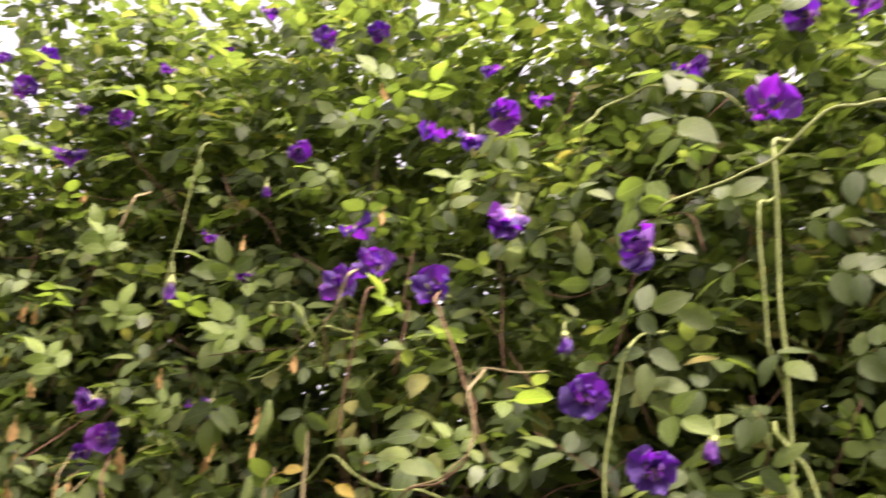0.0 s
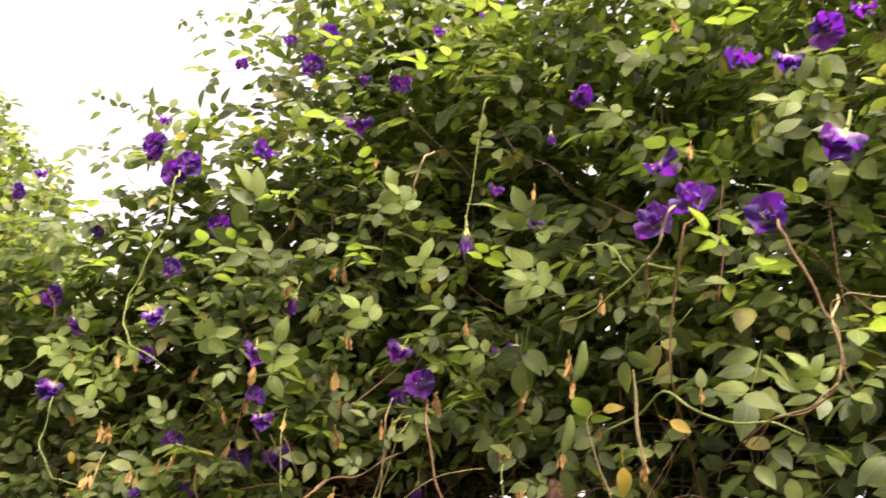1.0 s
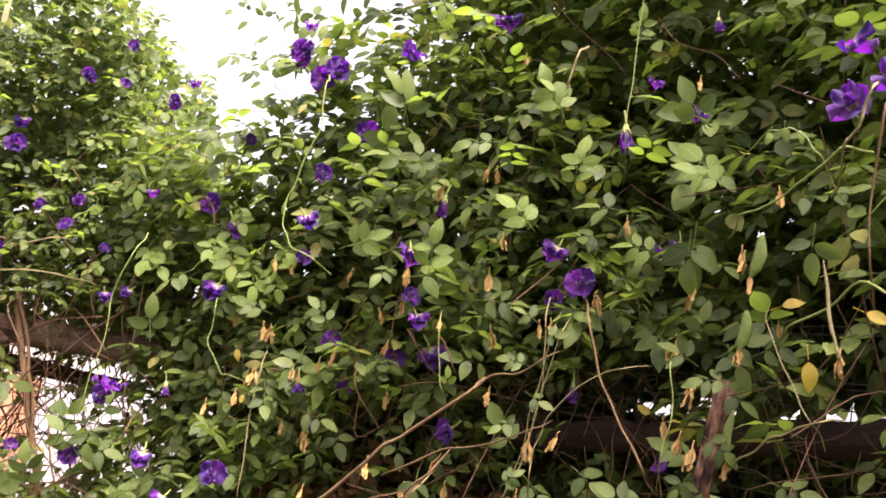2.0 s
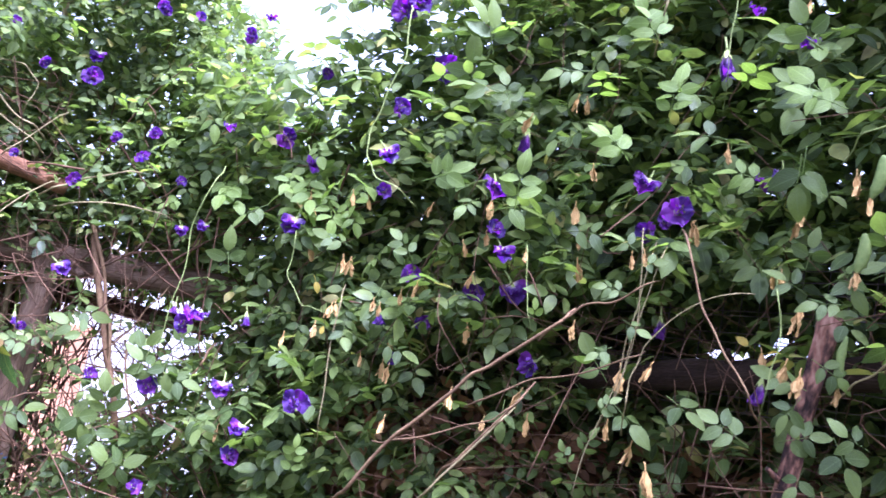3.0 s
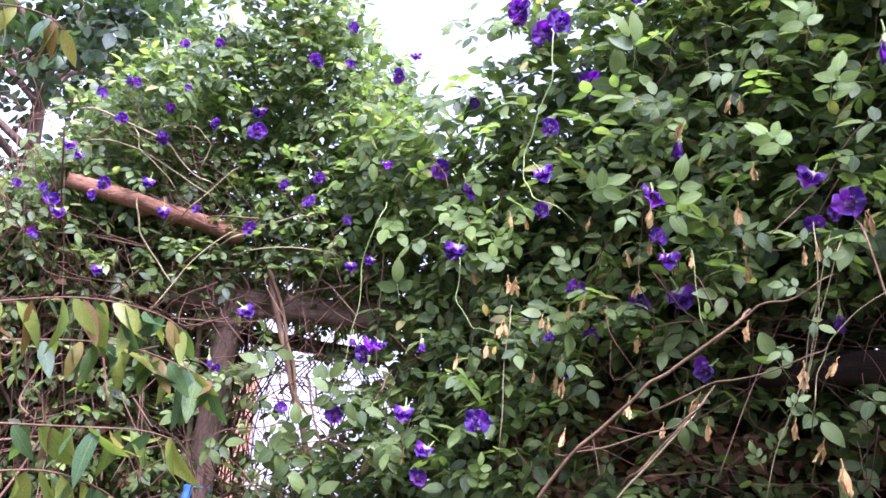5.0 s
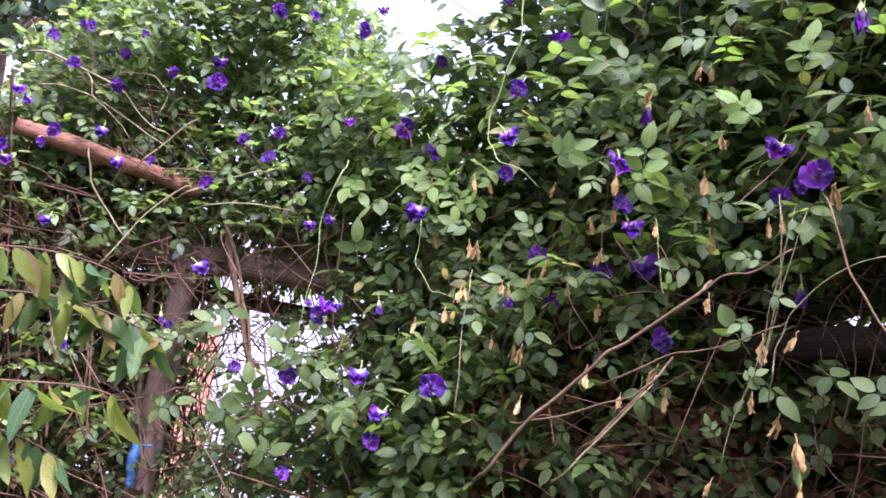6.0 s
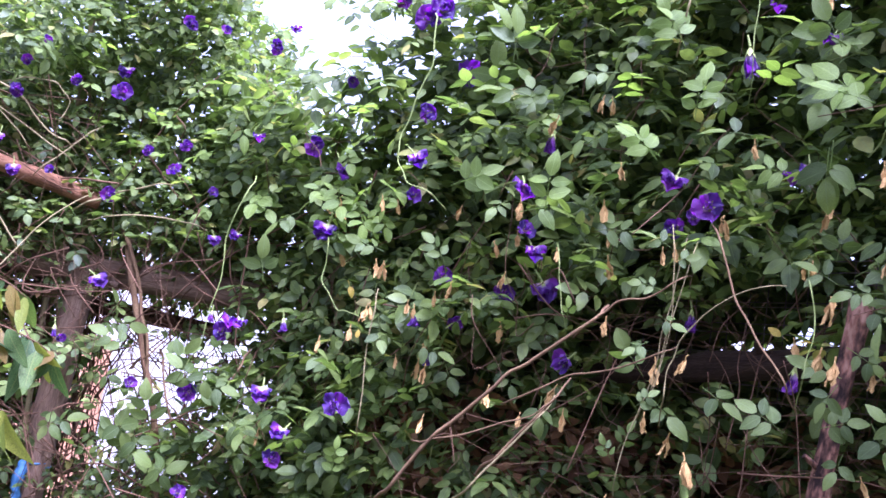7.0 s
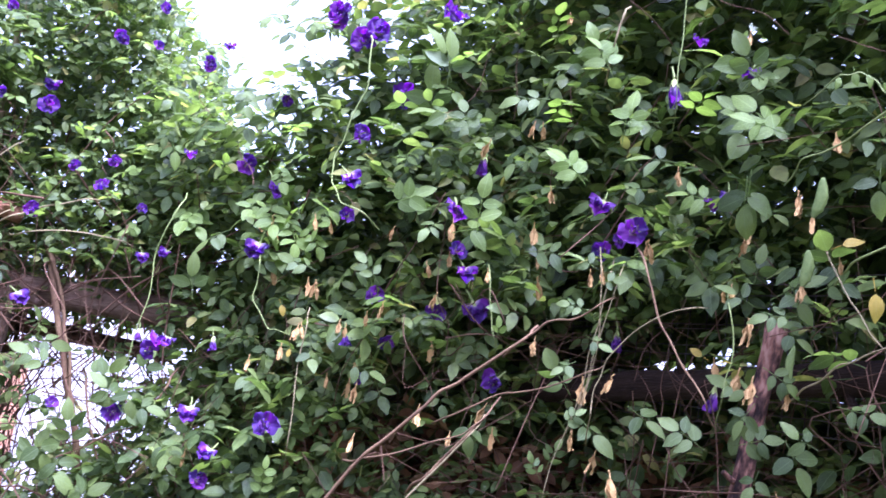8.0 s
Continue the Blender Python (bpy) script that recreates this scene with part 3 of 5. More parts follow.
leaf_at(-0.220, 0.999, 2.064, 0.031, 5, -60, YOUNG)
leaf_at(0.032, 0.752, 1.970, 0.026, 3, 110)
leaf_at(-0.199, 0.963, 2.124, 0.031, 5, -60)
leaf_at(-1.580, 1.253, 1.427, 0.042, 5, -60)
leaf_at(-1.495, 1.274, 1.410, 0.043, 3, 40)
leaf_at(-1.584, 1.250, 1.308, 0.047, 3, 150)
leaf_at(-1.507, 1.273, 1.286, 0.046, 5, -20)
leaf_at(-1.438, 1.285, 1.378, 0.042, 5, 80)
leaf_at(-1.421, 1.287, 1.430, 0.040, 3, 170)
leaf_at(-1.444, 1.286, 1.214, 0.045, 3, -70)
leaf_at(-1.608, 1.243, 1.231, 0.045, 5, 30)
leaf_at(-1.363, 1.299, 1.340, 0.046, 3, 120)
leaf_at(-1.515, 1.270, 1.186, 0.046, 5, 60)
leaf_at(-1.634, 1.237, 1.484, 0.042, 3, 100)
leaf_at(-1.681, 1.220, 1.397, 0.040, 5, -80)
leaf_at(-1.720, 1.195, 1.253, 0.043, 5, 60)
leaf_at(-1.734, 1.179, 1.348, 0.041, 3, -120)
leaf_at(-1.512, 1.262, 1.420, 0.045, 3, 60)
leaf_at(-1.417, 1.280, 1.370, 0.044, 5, -40)
leaf_at(-1.540, 1.255, 1.287, 0.048, 3, 150)
leaf_at(-1.397, 1.285, 1.436, 0.039, 3, 10)
leaf_at(-0.296, 1.090, 1.683, 0.031, 3, 150)
leaf_at(-0.283, 1.081, 1.641, 0.027, 5, -100)
leaf_at(-0.317, 1.104, 1.578, 0.026, 5, 120)
leaf_at(-0.323, 1.107, 1.533, 0.028, 3, -150)
leaf_at(-0.342, 1.120, 1.479, 0.027, 5, 70)
leaf_at(-0.310, 1.097, 1.457, 0.026, 3, 200)
leaf_at(-0.267, 1.068, 1.668, 0.031, 5, 60)
leaf_at(-0.376, 1.138, 1.467, 0.033, 5, -60)
leaf_at(-0.235, 1.023, 1.537, 0.027, 5, 100)
leaf_at(-0.248, 1.042, 1.486, 0.027, 3, -60)

for i in range(205):
    s = rng.uniform(0.5, STEPS[-1] - 0.5)
    z = rng.uniform(1.25, 2.45)
    base, n = front(s)
    p = base + n * (bulge(s, z) + rng.uniform(0.01, 0.07)) + np.array((0, 0, z))
    if rng.random() > thickness(p[0], z) + 0.1 or z > top_at(p[0]):
        continue
    c = int(rng.choice([3, 5, 5, 7]))
    set_leaf(SINGLES[c][rng.integers(5)], LEAF_ONE, p, leaf_pose(n, 0.4), rng.uniform(0.027, 0.039) * (1 if p[0] > -1.45 else 0.8))

# fresh shoots below the dip of the hedge, and a few over the tall part
for i in range(52):
    x = rng.uniform(-1.52, -1.08) if i < 18 else rng.uniform(-1.05, 0.1) if i < 40 else rng.uniform(-1.85, -1.5)
    s = np.interp(x, FRONT[:, 0], STEPS)
    z = rng.uniform(1.72, 1.95) if i < 18 else rng.uniform(1.72, 2.3)
    base, n = front(s)
    p = base + n * (bulge(s, z) + rng.uniform(0.02, 0.07)) + np.array((0, 0, z))
    if z < top_at(p[0]) - 0.02:
        c = int(rng.choice([3, 5, 5, 7]))
        set_leaf(YOUNGS[c][rng.integers(3)], YOUNG, p, leaf_pose(n, 0.4), rng.uniform(0.024, 0.036) * (1 if x > -1.5 else 0.75))


def yellow_leaf(x, y, z, size, angle):
    return leaf_at(x, y, z, size, 1, angle, YELLOW)


def vine_stem(points, mat, radius):
    """A stem that comes out of the leaves, runs along points with small bends and nodes, and goes back in."""
    p = [np.array(q) for q in points]
    if p[0][0] > -1.3:
        p = [q + (np.array((-0.22, 0.0, 1.52)) - q) * 0.028 for q in p]
    back = np.array((p[0][0] + 0.27, p[0][1], 0.0))
    back *= 0.07 / np.linalg.norm(back)
    lead, tail = p[0] - p[1], p[-1] - p[-2]
    p = [p[0] + back + lead * 0.04 / np.linalg.norm(lead)] + p + [p[-1] + back + tail * 0.04 / np.linalg.norm(tail)]
    dense = []
    for a, b in zip(p, p[1:]):
        dense += [a, (a + b) / 2 + rng.normal(0, 0.06 * np.linalg.norm(b - a) ** 0.5 * 0.12, 3)]
    v, t, u = tube(dense + [p[-1]], radius, 7, 0.6, 0.16, rng)
    return part("stem", tri_mesh("stem", v, t, u), mat, vine)


# leaves over the head of the peeling trunk
leaf_at(-0.318, 1.165, 1.672, 0.034, 5, 60)
leaf_at(-0.335, 1.165, 1.660, 0.032, 3, -60)
leaf_at(-0.305, 1.165, 1.640, 0.030, 3, 120)
leaf_at(-0.322, 1.165, 1.545, 0.030, 5, -70)
leaf_at(-0.350, 1.165, 1.530, 0.028, 3, 150)
leaf_at(-0.340, 1.165, 1.690, 0.030, 3, 10)
# small leaves along the hanging cord
leaf_at(-0.545, 1.155, 1.690, 0.024, 3, -60)
leaf_at(-0.543, 1.155, 1.672, 0.022, 3, 75)
leaf_at(-0.550, 1.155, 1.632, 0.022, 5, -80)
leaf_at(-0.552, 1.155, 1.598, 0.024, 3, 110)
leaf_at(-0.560, 1.155, 1.560, 0.022, 3, -120)
leaf_at(-0.568, 1.155, 1.470, 0.019, 5, 40)
leaf_at(-0.590, 1.160, 1.395, 0.018, 5, -30)
yellow_leaf(-1.143, 1.299, 1.615, 0.022, 150)
yellow_leaf(-0.208, 1.015, 1.682, 0.033, 170)
yellow_leaf(-0.252, 1.077, 1.725, 0.026, 60)
yellow_leaf(-0.168, 0.944, 1.713, 0.024, 110)
yellow_leaf(-1.105, 1.297, 1.507, 0.016, 10)

vine_stem([(-0.165, 0.887, 1.914), (-0.173, 0.895, 1.880), (-0.186, 0.916, 1.865)], STEM_TAN, 0.0018)
vine_stem([(-0.186, 0.916, 1.865), (-0.212, 0.963, 1.855), (-0.248, 1.021, 1.841), (-0.294, 1.070, 1.833)], STEM_GREEN, 0.0014)
vine_stem([(-0.205, 0.962, 1.868), (-0.222, 0.968, 1.892), (-0.240, 0.972, 1.905), (-0.262, 0.975, 1.902)], STEM_GREEN, 0.0009)
vine_stem([(-0.066, 0.779, 1.861), (-0.057, 0.773, 1.841), (-0.038, 0.763, 1.803), (-0.022, 0.758, 1.770), (-0.017, 0.755, 1.742), (-0.024, 0.757, 1.720), (-0.044, 0.766, 1.702), (-0.070, 0.785, 1.695)], STEM_BROWN, 0.0013)
vine_stem([(-0.027, 0.748, 1.776), (-0.020, 0.746, 1.749), (-0.022, 0.747, 1.725), (-0.041, 0.753, 1.705), (-0.067, 0.769, 1.696)], STEM_TAN, 0.0009)
vine_stem([(-0.026, 0.749, 1.772), (-0.027, 0.749, 1.789), (-0.015, 0.741, 1.795)], STEM_TAN, 0.0008)
vine_stem([(-1.011, 1.230, 2.074), (-1.004, 1.230, 1.991), (-1.026, 1.229, 1.925), (-1.044, 1.231, 1.865), (-1.040, 1.229, 1.817), (-1.015, 1.229, 1.781), (-0.966, 1.227, 1.764)], STEM_GREEN, 0.0013)
vine_stem([(-0.475, 1.211, 2.208), (-0.478, 1.215, 2.143), (-0.476, 1.212, 2.057), (-0.476, 1.212, 1.972)], STEM_GREEN, 0.0009)
vine_stem([(-0.152, 0.942, 1.917), (-0.157, 0.945, 1.842), (-0.155, 0.945, 1.758)], STEM_BROWN, 0.0014)
vine_stem([(-0.226, 1.049, 1.707), (-0.162, 0.952, 1.741), (-0.106, 0.897, 1.710), (-0.064, 0.852, 1.706)], STEM_GREEN, 0.0014)
vine_stem([(-0.979, 1.269, 1.280), (-0.910, 1.260, 1.375), (-0.839, 1.252, 1.442), (-0.793, 1.249, 1.492), (-0.745, 1.245, 1.525), (-0.660, 1.235, 1.592)], STEM_BROWN, 0.0033)
vine_stem([(-0.665, 1.238, 1.589), (-0.632, 1.232, 1.617), (-0.591, 1.221, 1.624), (-0.550, 1.211, 1.650)], STEM_BROWN, 0.0018)
vine_stem([(-0.543, 1.201, 1.488), (-0.542, 1.200, 1.527), (-0.529, 1.196, 1.568), (-0.496, 1.186, 1.609), (-0.458, 1.169, 1.635), (-0.420, 1.152, 1.647)], STEM_TAN, 0.0009)
vine_stem([(-0.775, 1.278, 1.461), (-0.703, 1.269, 1.502), (-0.630, 1.257, 1.521), (-0.562, 1.243, 1.553)], STEM_BROWN, 0.0015)
vine_stem([(-0.817, 1.295, 1.353), (-0.773, 1.295, 1.409), (-0.744, 1.293, 1.444), (-0.723, 1.288, 1.469)], STEM_BROWN, 0.0026)
vine_stem([(-0.910, 1.260, 1.371), (-0.813, 1.253, 1.406), (-0.768, 1.250, 1.424), (-0.728, 1.244, 1.449)], STEM_BROWN, 0.0014)
vine_stem([(-0.850, 1.289, 1.303), (-0.800, 1.286, 1.365), (-0.768, 1.284, 1.405), (-0.742, 1.281, 1.437)], STEM_TAN, 0.0020)
vine_stem([(-0.491, 1.200, 1.711), (-0.461, 1.189, 1.631), (-0.422, 1.173, 1.572), (-0.386, 1.151, 1.527)], STEM_BROWN, 0.0017)
vine_stem([(-0.559, 1.224, 1.710), (-0.553, 1.223, 1.651), (-0.555, 1.223, 1.568), (-0.568, 1.224, 1.493)], STEM_TAN, 0.0008)
vine_stem([(-0.541, 1.210, 1.692), (-0.550, 1.211, 1.617), (-0.561, 1.216, 1.534), (-0.578, 1.218, 1.467), (-0.602, 1.223, 1.360)], STEM_TAN, 0.0008)
vine_stem([(-0.526, 1.194, 1.682), (-0.542, 1.202, 1.608), (-0.554, 1.206, 1.526), (-0.569, 1.208, 1.476)], STEM_TAN, 0.0007)
vine_stem([(-1.341, 1.224, 1.755), (-1.368, 1.219, 1.661), (-1.364, 1.221, 1.579), (-1.379, 1.219, 1.464), (-1.405, 1.215, 1.410)], STEM_GREEN, 0.0011)
vine_stem([(-1.210, 1.313, 1.679), (-1.210, 1.312, 1.610), (-1.166, 1.312, 1.560), (-1.133, 1.315, 1.556)], STEM_GREEN, 0.0008)
vine_stem([(-1.696, 1.298, 1.647), (-1.660, 1.310, 1.578), (-1.634, 1.318, 1.497), (-1.604, 1.326, 1.418), (-1.597, 1.328, 1.349)], STEM_BROWN, 0.0045)
vine_stem([(-1.582, 1.352, 1.399), (-1.556, 1.355, 1.332), (-1.516, 1.365, 1.247), (-1.502, 1.369, 1.148)], STEM_BROWN, 0.0026)
vine_stem([(-1.388, 1.353, 1.431), (-1.429, 1.349, 1.349), (-1.534, 1.326, 1.290), (-1.641, 1.299, 1.229), (-1.685, 1.282, 1.131)], STEM_BROWN, 0.0022)
vine_stem([(-1.600, 1.318, 1.418), (-1.557, 1.329, 1.469), (-1.516, 1.339, 1.537)], STEM_BROWN, 0.0018)
vine_stem([(-1.877, 0.976, 1.865), (-1.848, 1.034, 1.857), (-1.805, 1.103, 1.822), (-1.767, 1.165, 1.789)], STEM_TAN, 0.0018)
vine_stem([(-1.845, 1.019, 1.888), (-1.840, 1.026, 1.855), (-1.817, 1.064, 1.824), (-1.799, 1.094, 1.790)], STEM_TAN, 0.0013)
vine_stem([(-1.782, 1.126, 1.756), (-1.756, 1.166, 1.813), (-1.740, 1.189, 1.849)], STEM_TAN, 0.0012)
vine_stem([(-1.823, 1.076, 1.922), (-1.794, 1.123, 1.929), (-1.777, 1.151, 1.900), (-1.781, 1.141, 1.855)], STEM_TAN, 0.0013)
vine_stem([(-0.751, 1.291, 1.680), (-0.740, 1.290, 1.625), (-0.730, 1.289, 1.589)], STEM_GREEN, 0.0007)
vine_stem([(-0.580, 1.265, 2.138), (-0.592, 1.268, 2.080)], STEM_TAN, 0.0022)
vine_stem([(-0.367, 1.161, 1.649), (-0.359, 1.157, 1.586), (-0.367, 1.161, 1.534)], STEM_GREEN, 0.0009)
vine_stem([(-0.256, 1.095, 1.720), (-0.231, 1.056, 1.663), (-0.212, 1.032, 1.629), (-0.198, 1.007, 1.605)], STEM_TAN, 0.0008)
vine_stem([(-0.271, 1.103, 1.557), (-0.237, 1.055, 1.584), (-0.211, 1.017, 1.595), (-0.188, 0.978, 1.603)], STEM_TAN, 0.0013)
vine_stem([(-1.100, 1.334, 1.573), (-1.101, 1.332, 1.471), (-1.095, 1.332, 1.363)], STEM_TAN, 0.0011)
vine_stem([(0.244, 0.816, 2.077), (0.246, 0.816, 1.984), (0.247, 0.815, 1.899), (0.252, 0.814, 1.820), (0.254, 0.813, 1.723)], STEM_GREEN, 0.0022)
vine_stem([(0.243, 0.859, 2.029), (0.246, 0.858, 1.942), (0.250, 0.856, 1.873)], STEM_GREEN, 0.0018)
vine_stem([(0.248, 0.815, 1.780), (0.265, 0.809, 1.757), (0.276, 0.805, 1.725)], STEM_GREEN, 0.0019)
vine_stem([(0.331, 0.759, 2.100), (0.287, 0.779, 2.098), (0.238, 0.797, 2.047), (0.194, 0.811, 2.024), (0.138, 0.824, 1.997)], STEM_GREEN, 0.0020)
vine_stem([(0.114, 0.829, 1.854), (0.108, 0.830, 1.838), (0.101, 0.831, 1.775), (0.101, 0.831, 1.706)], STEM_GREEN, 0.0014)
vine_stem([(0.062, 0.886, 2.113), (0.082, 0.884, 2.140), (0.132, 0.877, 2.170), (0.207, 0.859, 2.156)], STEM_GREEN, 0.0018)
vine_stem([(-1.890, 0.951, 1.922), (-1.851, 1.028, 1.902), (-1.820, 1.081, 1.880), (-1.793, 1.127, 1.831), (-1.770, 1.160, 1.818)], STEM_TAN, 0.0022)
vine_stem([(-1.735, 1.211, 1.707), (-1.684, 1.238, 1.737), (-1.605, 1.263, 1.764)], STEM_TAN, 0.0022)
vine_stem([(-1.843, 1.041, 1.743), (-1.834, 1.053, 1.687), (-1.814, 1.090, 1.635), (-1.796, 1.120, 1.594)], STEM_TAN, 0.0022)
vine_stem([(-1.697, 1.307, 1.629), (-1.660, 1.319, 1.521), (-1.614, 1.331, 1.406), (-1.556, 1.348, 1.250), (-1.534, 1.354, 1.150)], STEM_BROWN, 0.0085)
vine_stem([(-1.794, 1.087, 1.542), (-1.764, 1.130, 1.632), (-1.726, 1.190, 1.711)], STEM_TAN, 0.0016)
vine_stem([(-1.684, 1.218, 1.681), (-1.572, 1.253, 1.694), (-1.502, 1.272, 1.689)], STEM_TAN, 0.0016)


def sprig(points, size, mat=YOUNG):
    """A thin shoot that stands out of the leaves, with leaves on both sides."""
    v, t, u = tube(points, 0.0011, 5, 0.5, 0.1, rng)
    shoot = part("shoot", tri_mesh("shoot", v, t, u), STEM_GREEN, vine)
    p = np.array(points)
    for k in range(2, 9):
        f = k / 8 * (len(p) - 1)
        i = min(int(f), len(p) - 2)
        at, go = p[i] + (p[i + 1] - p[i]) * (f - i), p[i + 1] - p[i]
        go = go / np.linalg.norm(go)
        side = np.cross(go, (0.2, -1.0, 0.2)) * (1 if k % 2 else -1)
        f3 = frame_of(side + go * rng.uniform(0.2, 0.9) + rng.normal(0, 0.2, 3), np.array((0.1, -0.5, 1.0)) + rng.normal(0, 0.35, 3)) * size * (1.15 - 0.06 * k) * rng.uniform(0.8, 1.1)
        c = int(rng.choice([1, 3, 3]))
        pool = YOUNGS if mat is YOUNG else SINGLES
        leaf = part("leaf", pool[c][rng.integers(3)], mat, shoot)
        leaf.matrix_basis = Matrix([[*f3[r], at[r]] for r in range(3)] + [[0, 0, 0, 1]])


sprig([(-1.16, 1.40, 2.16), (-1.23, 1.38, 2.22), (-1.30, 1.37, 2.27), (-1.36, 1.36, 2.30)], 0.030, LEAF_ONE)
sprig([(-1.18, 1.39, 2.10), (-1.25, 1.37, 2.14), (-1.32, 1.36, 2.18)], 0.028, LEAF_ONE)
sprig([(-1.14, 1.40, 2.22), (-1.20, 1.37, 2.27), (-1.25, 1.36, 2.29)], 0.028, LEAF_ONE)
sprig([(-1.42, 1.38, 2.00), (-1.41, 1.36, 2.07), (-1.39, 1.36, 2.12)], 0.030)
sprig([(-1.44, 1.36, 1.97), (-1.42, 1.32, 2.02), (-1.399, 1.295, 2.058)], 0.024, LEAF_ONE)
sprig([(-1.08, 1.40, 2.40), (-1.13, 1.38, 2.46), (-1.19, 1.37, 2.49)], 0.028, LEAF_ONE)
sprig([(-1.62, 1.33, 2.18), (-1.59, 1.31, 2.25), (-1.57, 1.30, 2.31)], 0.024)
sprig([(-1.55, 1.34, 2.06), (-1.53, 1.33, 2.12), (-1.49, 1.32, 2.16)], 0.024)


# inner tangle of thin twigs
heap = Heap()
for i in range(1500):
    s = rng.uniform(0, STEPS[-1])
    base, n = front(s)
    left = base[0] < -1.3
    z = rng.uniform(0.9, 1.85) if left else rng.uniform(1.0, 2.2)
    if not left and (rng.random() < 0.7 or z > 1.75):
        continue
    p = base - n * rng.uniform(0.02, 0.38) + np.array((0, 0, z))
    if z > top_at(p[0]) - 0.1:
        continue
    d = np.array((rng.normal(0, 0.6), rng.normal(0, 0.25), rng.normal(0.4, 0.7)))
    d *= rng.uniform(0.08, 0.30) / np.linalg.norm(d)
    bend = rng.normal(0, 0.03, 3)
    heap.add(*tube([p - d, p - d * 0.3 + bend, p + d * 0.4 - bend * 0.6, p + d], rng.uniform(0.0008, 0.0026) * (1.0 if left else 0.55), 4, 0.5))
for i in range(1600):
    base, n = front(rng.uniform(0.0, 1.2))
    p = base - n * rng.uniform(0.0, 0.45) + np.array((0, 0, rng.uniform(0.85, 1.66)))
    d = np.array((rng.normal(0, 0.5), rng.normal(0, 0.5), rng.normal(0.5, 0.7)))
    d *= rng.uniform(0.08, 0.32) / np.linalg.norm(d)
    bend = rng.normal(0, 0.025, 3)
    heap.add(*tube([p - d, p - d * 0.3 + bend, p + d * 0.4 - bend * 0.6, p + d], rng.uniform(0.001, 0.0034), 4, 0.5))
# upright brushwood beside the post
for i in range(1500):
    s = rng.uniform(0.0, 1.36)
    base, n = front(s)
    p = base - n * rng.uniform(0.03 if s < 1.2 else 0.22, 0.6) + np.array((0, 0, rng.uniform(0.8, 1.6)))
    d = np.array((rng.normal(0, 0.22), rng.normal(0, 0.22), 1.0))
    d *= rng.uniform(0.10, 0.28) / np.linalg.norm(d)
    bend = rng.normal(0, 0.014, 3)
    heap.add(*tube([p - d, p - d * 0.3 + bend, p + d * 0.4 - bend * 0.6, p + d], rng.uniform(0.0014, 0.0046), 4, 0.6))
# a web of twigs across the gap under the log
for i in range(170):
    base, n = front(rng.uniform(1.15, 1.70))
    p = base - n * rng.uniform(-0.02, 0.42) + np.array((0, 0, rng.uniform(1.05, 1.62)))
    d = np.array((rng.normal(0, 0.55), rng.normal(0, 0.25), rng.normal(0.35, 0.6)))
    d *= rng.uniform(0.06, 0.24) / np.linalg.norm(d)
    bend = rng.normal(0, 0.03, 3)
    heap.add(*tube([p - d, p - d * 0.3 + bend, p + d * 0.4 - bend * 0.6, p + d], rng.uniform(0.0008, 0.0022), 5, 0.5))
# bare twigs over and under the cut branch
for i in range(340):
    base, n = front(rng.uniform(0.15, 1.35))
    z = 1.52 + 0.42 * rng.random() ** 1.5
    p = base - n * rng.uniform(-0.05, 0.12) + np.array((0, 0, z))
    side = np.cross(n, (0, 0, 1.0))
    d = side * rng.normal(0, 0.7) + n * rng.normal(0, 0.15) + np.array((0, 0, rng.normal(0.2, 0.8)))
    d *= rng.uniform(0.05, 0.17) / np.linalg.norm(d)
    bend = rng.normal(0, 0.02, 3)
    heap.add(*tube([p - d, p - d * 0.3 + bend, p + d * 0.4 - bend * 0.6, p + d], rng.uniform(0.0005, 0.0013), 4, 0.6))
# thin dry twigs low in the shade by the dark log
for i in range(150):
    base, n = front(rng.uniform(2.1, 3.4))
    p = base - n * rng.uniform(0.05, 0.35) + np.array((0, 0, rng.uniform(1.15, 1.66)))
    d = np.array((rng.normal(0, 0.6), rng.normal(0, 0.25), rng.normal(0.3, 0.7)))
    d *= rng.uniform(0.06, 0.2) / np.linalg.norm(d)
    bend = rng.normal(0, 0.025, 3)
    heap.add(*tube([p - d, p - d * 0.3 + bend, p + d * 0.4 - bend * 0.6, p + d], rng.uniform(0.0004, 0.0011), 4, 0.5))
tangle = part("tangle", heap.mesh("tangle"), TWIG, vine, "tangle of thin brown dry twigs")
tangle["kind"] = "stuff"
heap = Heap()
for i in range(300):
    s = rng.uniform(0.3, STEPS[-1] - 0.6)
    base, n = front(s)
    z = rng.uniform(1.15, 1.72) if rng.random() < 0.7 else rng.uniform(1.7, 2.2)
    p = base - n * rng.uniform(-0.05, 0.12) + np.array((0, 0, z))
    side = np.cross(n, (0, 0, 1.0))
    d = side * rng.normal(0, 0.7) + np.array((0, 0, rng.normal(0.3, 0.8))) + n * rng.normal(0, 0.25)
    d *= rng.uniform(0.04, 0.16) / np.linalg.norm(d)
    bend = rng.normal(0, 0.018, 3)
    heap.add(*tube([p - d, p - d * 0.3 + bend, p + d * 0.4 - bend * 0.6, p + d], rng.uniform(0.0005, 0.0012), 4, 0.5))
tangle = part("tangle", heap.mesh("tangle"), TWIG, vine, "thin brown dry tendrils among the leaves")
tangle["kind"] = "stuff"


